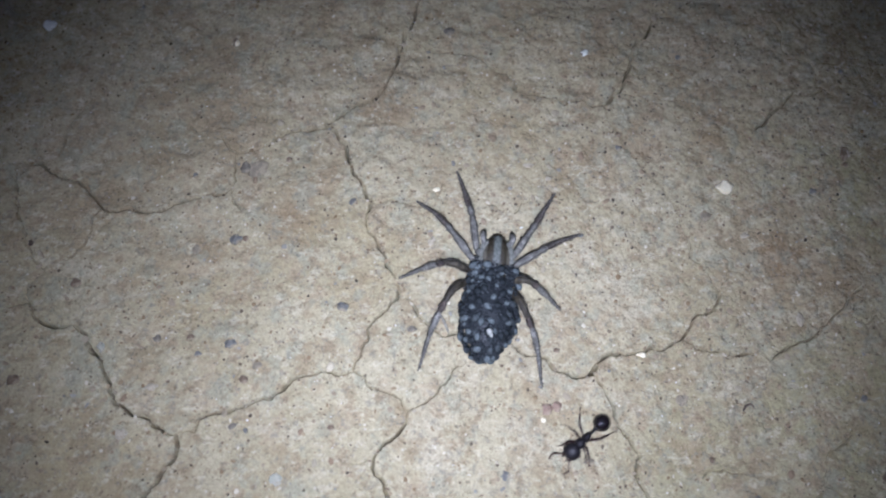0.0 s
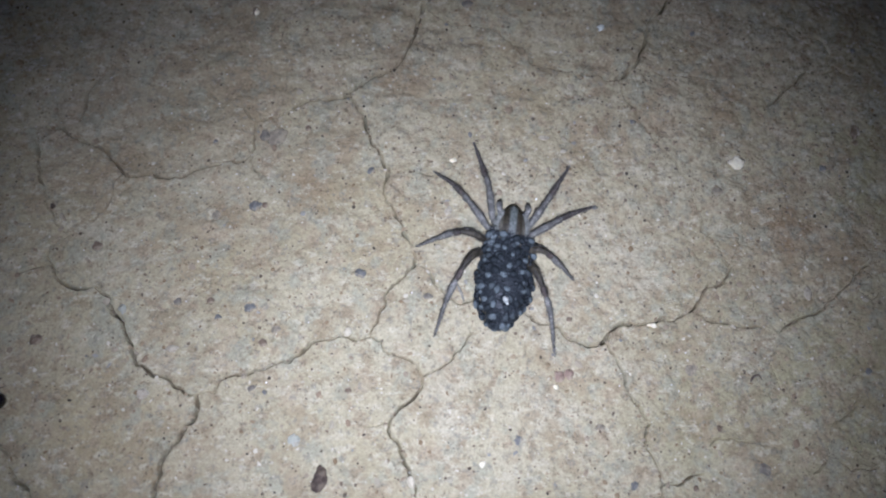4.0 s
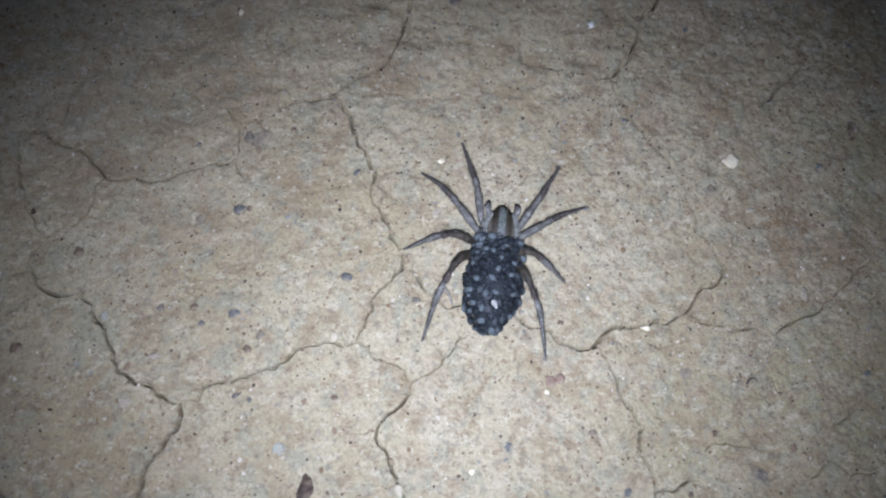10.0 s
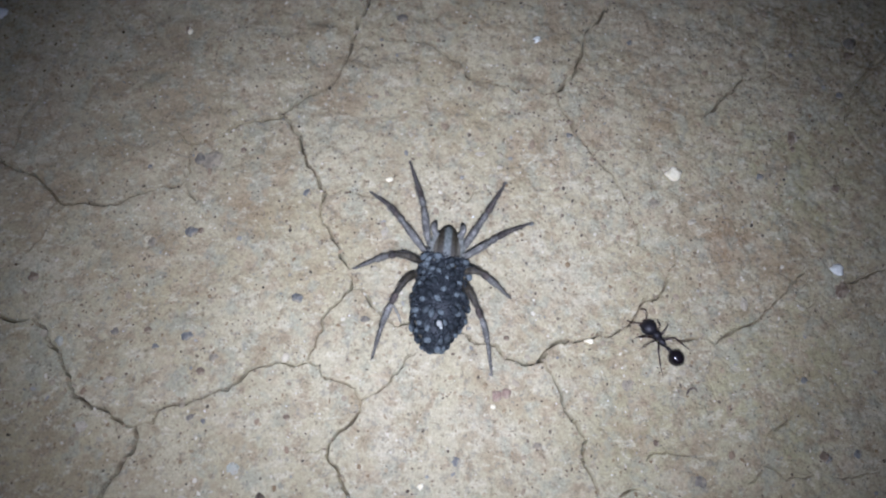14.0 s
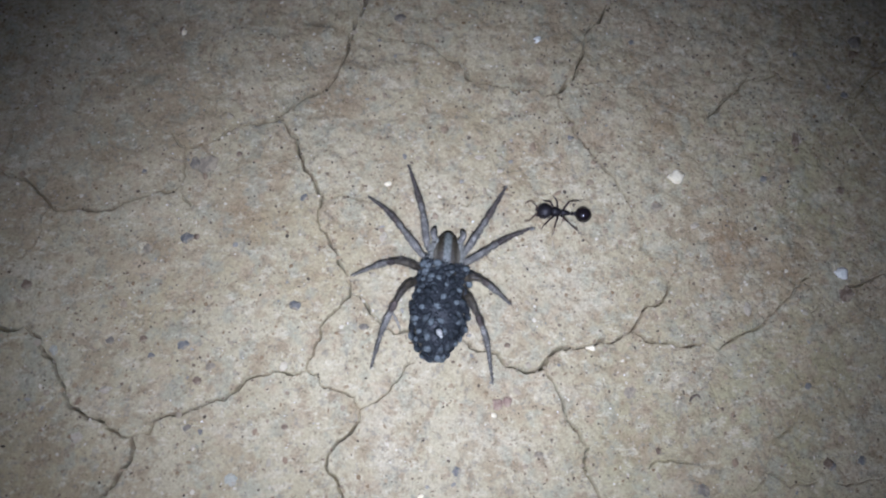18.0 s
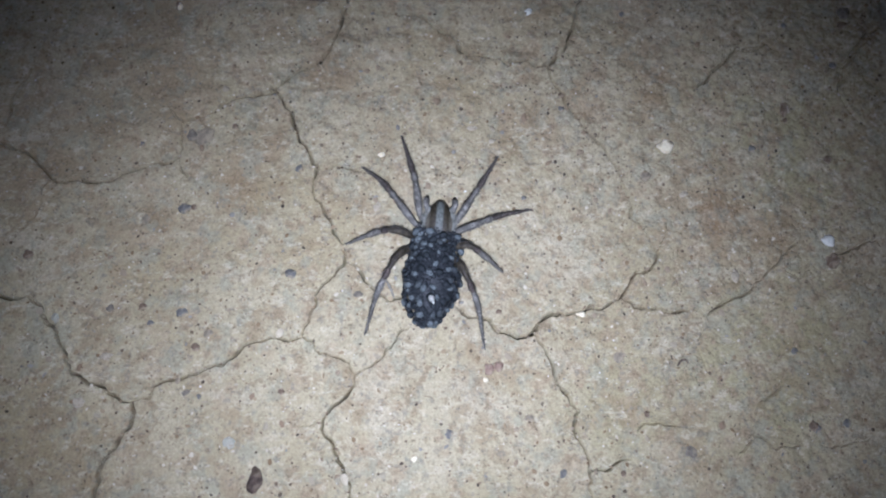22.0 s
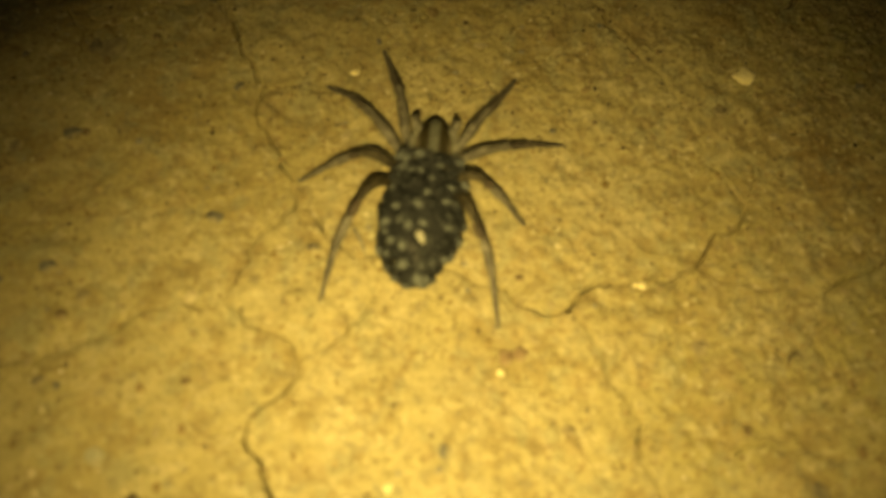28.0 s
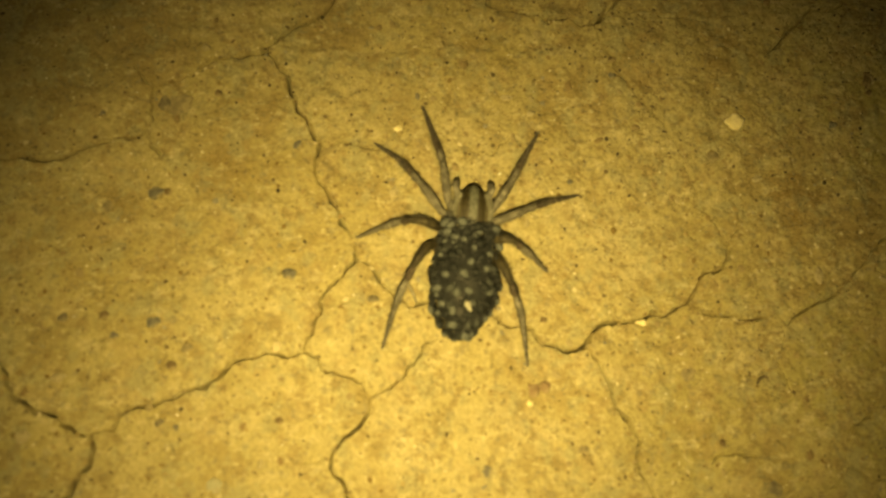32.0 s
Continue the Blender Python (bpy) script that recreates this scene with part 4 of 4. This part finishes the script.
scatter("grey_chips", "small blue-grey stone chips bedded in the clay", 200, 0.18, 0.55, grain_material("grey_chip_grain", (0.20, 0.195, 0.165), (0.36, 0.35, 0.285), 0.75), 7, fine=2)
scatter("quartz_glints", "tiny bright quartz grains in the clay", 1500, 0.05, 0.15, grain_material("glint", (0.80, 0.78, 0.68), (0.95, 0.94, 0.88), 0.15, 0.9), 4)


def crack_crumbs():
    """Broken clay flakes along the rims of the cracks, as one object."""
    rng = random.Random(8)
    unit = [(1, 0, 0), (-0.5, 0.85, 0), (-0.6, -0.8, 0), (0.1, 0.1, 0.8), (0, 0, -0.8)]
    tris = [(0, 1, 3), (1, 2, 3), (2, 0, 3), (1, 0, 4), (2, 1, 4), (0, 2, 4)]
    verts, faces = [], []
    for width, depth, points in CRACKS:
        for a, b in zip(points, points[1:]):
            a, b = Vector(a), Vector(b)
            across = Vector((a.y - b.y, b.x - a.x)).normalized()
            for _ in range(int((b - a).length * (3.6 if width > 0.5 else 2.0) * width + rng.random())):
                p = a.lerp(b, rng.random()) + across * rng.gauss(0, 0.75)
                size, turn = 0.09 + 0.34 * rng.random() ** 3, rng.uniform(0, 6.28)
                c, d, base = math.cos(turn), math.sin(turn), len(verts)
                z = ground_at(p.x, p.y)
                for x, y, h in unit:
                    x, y = x * size * rng.uniform(0.6, 1.3), y * size * rng.uniform(0.6, 1.3)
                    verts.append(((p.x + x * c - y * d) * MM, (p.y + x * d + y * c) * MM, (z + h * size * 0.7) * MM))
                faces += [tuple(base + k for k in t) for t in tris]
    me = bpy.data.meshes.new("crack_crumbs")
    me.from_pydata(verts, [], faces)
    me.materials.append(grain_material("crumb", (0.19, 0.15, 0.09), (0.50, 0.45, 0.30), 0.9))
    return tagged(new("crack_crumbs", me), "crumbs of broken clay along the cracks", "crumbs", kind="stuff")


crack_crumbs()

# ---- the torch: an LED sunk in a black tube, carried just under the lens ----
TORCH_BLACK = plain_material("torch_black", (0.012, 0.012, 0.012), 0.7, 0.2)


def glow_material():
    n = Nodes("led_glow")
    n.put(n.bsdf, "Emission Color", (1.0, 0.905, 0.588)).put(n.bsdf, "Emission Strength", LED_STRENGTH)
    return n.done((0.8, 0.8, 0.8), 0.5)


LED_STRENGTH = 31000.0
# The torch is held in the other hand: seconds, tilt and turn of its beam against the lens.
AIM = [(0, -1.6, -0.7), (6, -1.6, 0.0), (7, -1.5, 0.3), (11, -0.9, -1.0), (13, -1.2, -0.6), (14, 0.8, -0.5), (18, -0.8, -0.2), (23, -1.6, 0.3), (24.5, -1.6, 0.2), (26.5, -1.6, -1.0), (28, -2.8, -0.9), (29, -2.2, -0.8), (30, -1.8, -0.8), (31, 0.2, -0.2), (32, -1.6, 0.0)]


def build_torch():
    torch = new("hand_torch")
    tagged(torch, "small black hand torch with a glowing white LED", "torch")
    bore, wall, deep, long = 2.2 * MM, 3.4 * MM, 5.1 * MM, 10 * MM
    bm = bmesh.new()
    rings = []
    for r, z in ((bore, deep), (bore, 0), (wall, 0), (wall, long), (0.6 * wall, long + 1 * MM)):
        rings.append([bm.verts.new((r * math.cos(a), 0.80 * r * math.sin(a), z)) for a in (2 * math.pi * k / 40 for k in range(40))])
    for a, b in zip(rings, rings[1:]):
        for k in range(40):
            bm.faces.new((a[k], b[k], b[(k + 1) % 40], a[(k + 1) % 40]))
    bm.faces.new(rings[0])
    bm.faces.new(rings[-1][::-1])
    part("housing", bm, TORCH_BLACK, torch)
    bm = bmesh.new()
    bmesh.ops.create_circle(bm, cap_ends=True, segments=40, radius=bore * 0.7)
    for v in bm.verts:
        v.co.z = deep - 0.0001
        v.co.y *= 0.80
    bmesh.ops.reverse_faces(bm, faces=bm.faces)
    part("led", bm, glow_material(), torch, "glowing white LED")
    return torch


torch = build_torch()

# ---- the ants ----
CHITIN = plain_material("black_chitin", (0.010, 0.008, 0.009), 0.16, 0.6)
CHITIN_DULL = plain_material("dull_black_chitin", (0.011, 0.010, 0.012), 0.5, 0.4)
CHITIN_BROWN = plain_material("brown_chitin", (0.030, 0.016, 0.014), 0.4, 0.4)
FEELER = plain_material("feeler_brown", (0.075, 0.048, 0.032), 0.5, 0.4)


def build_ant():
    """A harvester ant that faces +y, its feet at z = 0. Returns it with its six legs."""
    ant = new("ant")
    tagged(ant, "glossy black harvester ant walking over the clay", "ant", "ants")
    bm = bmesh.new()
    blob(bm, (0, 0, 0), (1.42, 1.46, 1.1), segs=24, rings=16, shape=lambda u: (1 + 0.08 * u.y, 1, 1))
    head = part("head", bm, CHITIN_DULL, ant)
    head.matrix_local = pose(0, 3.6 * MM, 1.9 * MM, -18)
    for s in (-1, 1):
        bm = bmesh.new()
        tube(bm, [(s * 0.65, 0.95, -0.1), (s * 0.72, 1.45, -0.2), (s * 0.3, 1.75, -0.3)], [0.28, 0.24, 0.08], 8)
        part("mandible", bm, CHITIN_BROWN, head)
        bm = bmesh.new()
        blob(bm, (s * 1.12, 0.15, 0.6), (0.18, 0.22, 0.16), segs=8, rings=6)
        part("eye", bm, EYE, head)
        bm = bmesh.new()
        tube(bm, [(s * 0.45, 1.1, 0.55), (s * 0.95, 1.55, 0.75), (s * 1.6, 2.15, 0.8)], [0.11, 0.11, 0.13], 6)
        antenna = part("antenna", bm, FEELER, head, "elbowed brown antenna")
        bm = bmesh.new()
        tube(bm, smooth_way([(s * 1.6, 2.15, 0.8), (s * 1.85, 2.55, 0.6), (s * 1.75, 3.1, 0.3), (s * 1.6, 3.6, -0.1)], 9), [0.1, 0.11, 0.11, 0.12, 0.13, 0.14, 0.15, 0.15, 0.08], 6)
        part("funiculus", bm, FEELER, antenna)
    bm = bmesh.new()
    tube(bm, smooth_way([(0, 2.7, 1.9), (0, 2.0, 2.05), (0, 1.2, 2.1), (0, 0.3, 1.85), (0, -0.6, 1.75), (0, -1.0, 1.65)], 16), [0.30, 0.5, 0.72, 0.84, 0.86, 0.78, 0.62, 0.48, 0.44, 0.52, 0.58, 0.56, 0.48, 0.38, 0.26, 0.16], 14)
    part("mesosoma", bm, CHITIN_DULL, ant)
    for y, r in ((-1.3, 0.33), (-1.85, 0.38)):
        bm = bmesh.new()
        blob(bm, (0, y, 1.75), (r, r * 0.9, r * 1.25), segs=12, rings=8)
        part("petiole", bm, CHITIN_DULL, ant)
    bm = bmesh.new()
    blob(bm, (0, 0, 0), (1.45, 1.52, 1.3), segs=24, rings=16, shape=lambda u: (1 - 0.12 * max(0, -u.y) ** 2, 1, 1))
    gaster = part("gaster", bm, CHITIN, ant)
    gaster.matrix_local = pose(0, -3.35 * MM, 1.75 * MM, 6)
    legs = []
    for y, knee, ankle, foot in ((1.75, (1.2, 0.9), (1.9, 1.8), (2.6, 2.2)), (1.15, (1.5, 0.4), (2.7, 0.6), (3.6, 0.9)), (0.45, (1.6, -1.1), (2.5, -3.1), (3.2, -4.9))):
        for s in (-1, 1):
            bm = bmesh.new()
            blob(bm, (0, 0, 0), (0.32, 0.32, 0.36), segs=10, rings=6)
            leg = part("leg", bm, CHITIN, ant, "thin jointed black leg")
            leg.matrix_local = pose(s * 0.42 * MM, y * MM, 1.45 * MM)
            knee, ankle, foot = (Vector((abs(p[0]) * s, p[1], z)) for p, z in ((knee, 1.0), (ankle, -0.45), (foot, -1.42)))
            for name, a, b, r0, r1 in (("femur", Vector((0, 0, 0)), knee, 0.17, 0.19), ("tibia", knee, ankle, 0.15, 0.16), ("tarsus", ankle, foot, 0.09, 0.05)):
                bm = bmesh.new()
                tube(bm, [a, a.lerp(b, 0.25), a.lerp(b, 0.7), b], [r0 * 0.7, r0, r1, r1 * 0.75], 7)
                part(name, bm, FEELER if name == "tarsus" else CHITIN_BROWN, leg)
            legs.append((leg, s, y))
    return ant, legs


# Seconds, place (mm) and heading (degrees from +y) of each ant.
ANT_OUT = [(0, 12.0, -25.9, 130), (0.3, 2.8, -31.2, 121), (0.5, -2.6, -32.9, 109), (1, -22.5, -38.4, 98), (1.5, -41.4, -37.6, 76), (1.8, -50.6, -34.1, 61), (2, -56.1, -29.1, 52), (2.5, -62.9, -22.8, 53), (2.8, -69.6, -18.9, 60), (3, -74.0, -16.7, 51), (3.5, -87.7, -19.1, 107), (4.0, -103, -24, 105), (4.6, -121, -28, 100), (5.2, -138, -30, 95), (32, -138.2, -30, 95)]
ANT_BACK = [(0, 64, -96, 10), (11.2, 64, -95.5, 10), (11.9, 61, -76, 8), (12.6, 57.5, -52, 5), (13, 54.3, -38.6, 0), (13.3, 52.2, -27.1, 17), (13.5, 49.8, -22.9, 19), (14, 38.7, -11.6, 37), (14.3, 31.2, -4.1, 38), (14.5, 27.6, 2.0, 36), (15.2, 22.5, 10.5, 20), (16.5, 24.1, 19.6, -1), (17, 21.0, 23.8, 29), (17.3, 19.5, 22.4, 39), (17.5, 18.3, 22.0, 45), (18, 21.4, 16.8, 83), (18.5, 18.0, 11.5, 98), (18.7, 18.1, 11.3, 99), (19, 22.0, 9.1, 127), (19.3, 25.4, 5.0, 162), (19.5, 25.3, -1.8, 161), (20, 20.0, -20.7, 155), (20.3, 14.7, -31.0, 141), (20.5, 8.9, -35.2, 125), (20.8, -2.2, -42.6, 120), (21.3, -19, -53, 118), (22.0, -44, -66, 115), (23, -72, -80, 110), (32, -72.3, -80, 110)]


def gait(leg, side, y, start, end):
    """Alternating tripods: each leg swings fore and aft about its hip while the ant walks."""
    at = leg.location.copy()
    first = 1 if (side > 0) == (y == 1.15) else -1
    rows = [(0.0, pose(*at))] if start > 0.2 else []
    steps = int((end - start) / 0.16)
    for k in range(steps):
        swing = first * (1 if k % 2 else -1)
        rows.append((start + 0.16 * k, pose(*at, 0, 4 * side * swing, 13 * side * swing)))
    rows += [(end, pose(*at)), (32.0, pose(*at))]
    walk(leg, rows)


def footing(x, y):
    """The height at which an ant stands: the mean of the ground under its six feet."""
    return 0.22 + sum(ground_at(x + 3.8 * math.cos(a), y + 3.8 * math.sin(a)) for a in (0.5, 1.6, 2.6, 3.7, 4.7, 5.8)) / 6


ants = [build_ant(), build_ant()]
for ant, legs in ants:
    ant.scale = (1.13,) * 3


def swung(leg_index, degrees):
    """The pose of a spider's leg turned about its hip, in the spider's space."""
    hip = (Vector(LEGS[leg_index][0]) - Vector((SX, SY, SZ))) * MM
    return Matrix.Translation(hip) @ pose(0, 0, 0, 0, 0, degrees) @ Matrix.Translation(-hip)


def motions():
    times, tilts, turns = zip(*AIM)
    walk(torch, [(t, pose(x, y, z, rx, ry, rz) @ pose(0, -0.011, 0.002, np.interp(t, times, tilts), np.interp(t, times, turns), 0)) for t, x, y, z, rx, ry, rz in PATH])
    walk(spider_legs[5], [(0.0, swung(5, 0)), (18.95, swung(5, 0)), (19.2, swung(5, -10.5)), (21.0, swung(5, -10.5)), (32.0, swung(5, -10))])
    for (ant, legs), rows, start, end in ((ants[0], ANT_OUT, 0.0, 5.2), (ants[1], ANT_BACK, 11.2, 23.0)):
        walk(ant, [(t, pose(x * MM, y * MM, footing(x, y) * MM, 0, 0, a)) for t, x, y, a in rows])
        for leg, side, y in legs:
            gait(leg, side, y, start, end)


motions()
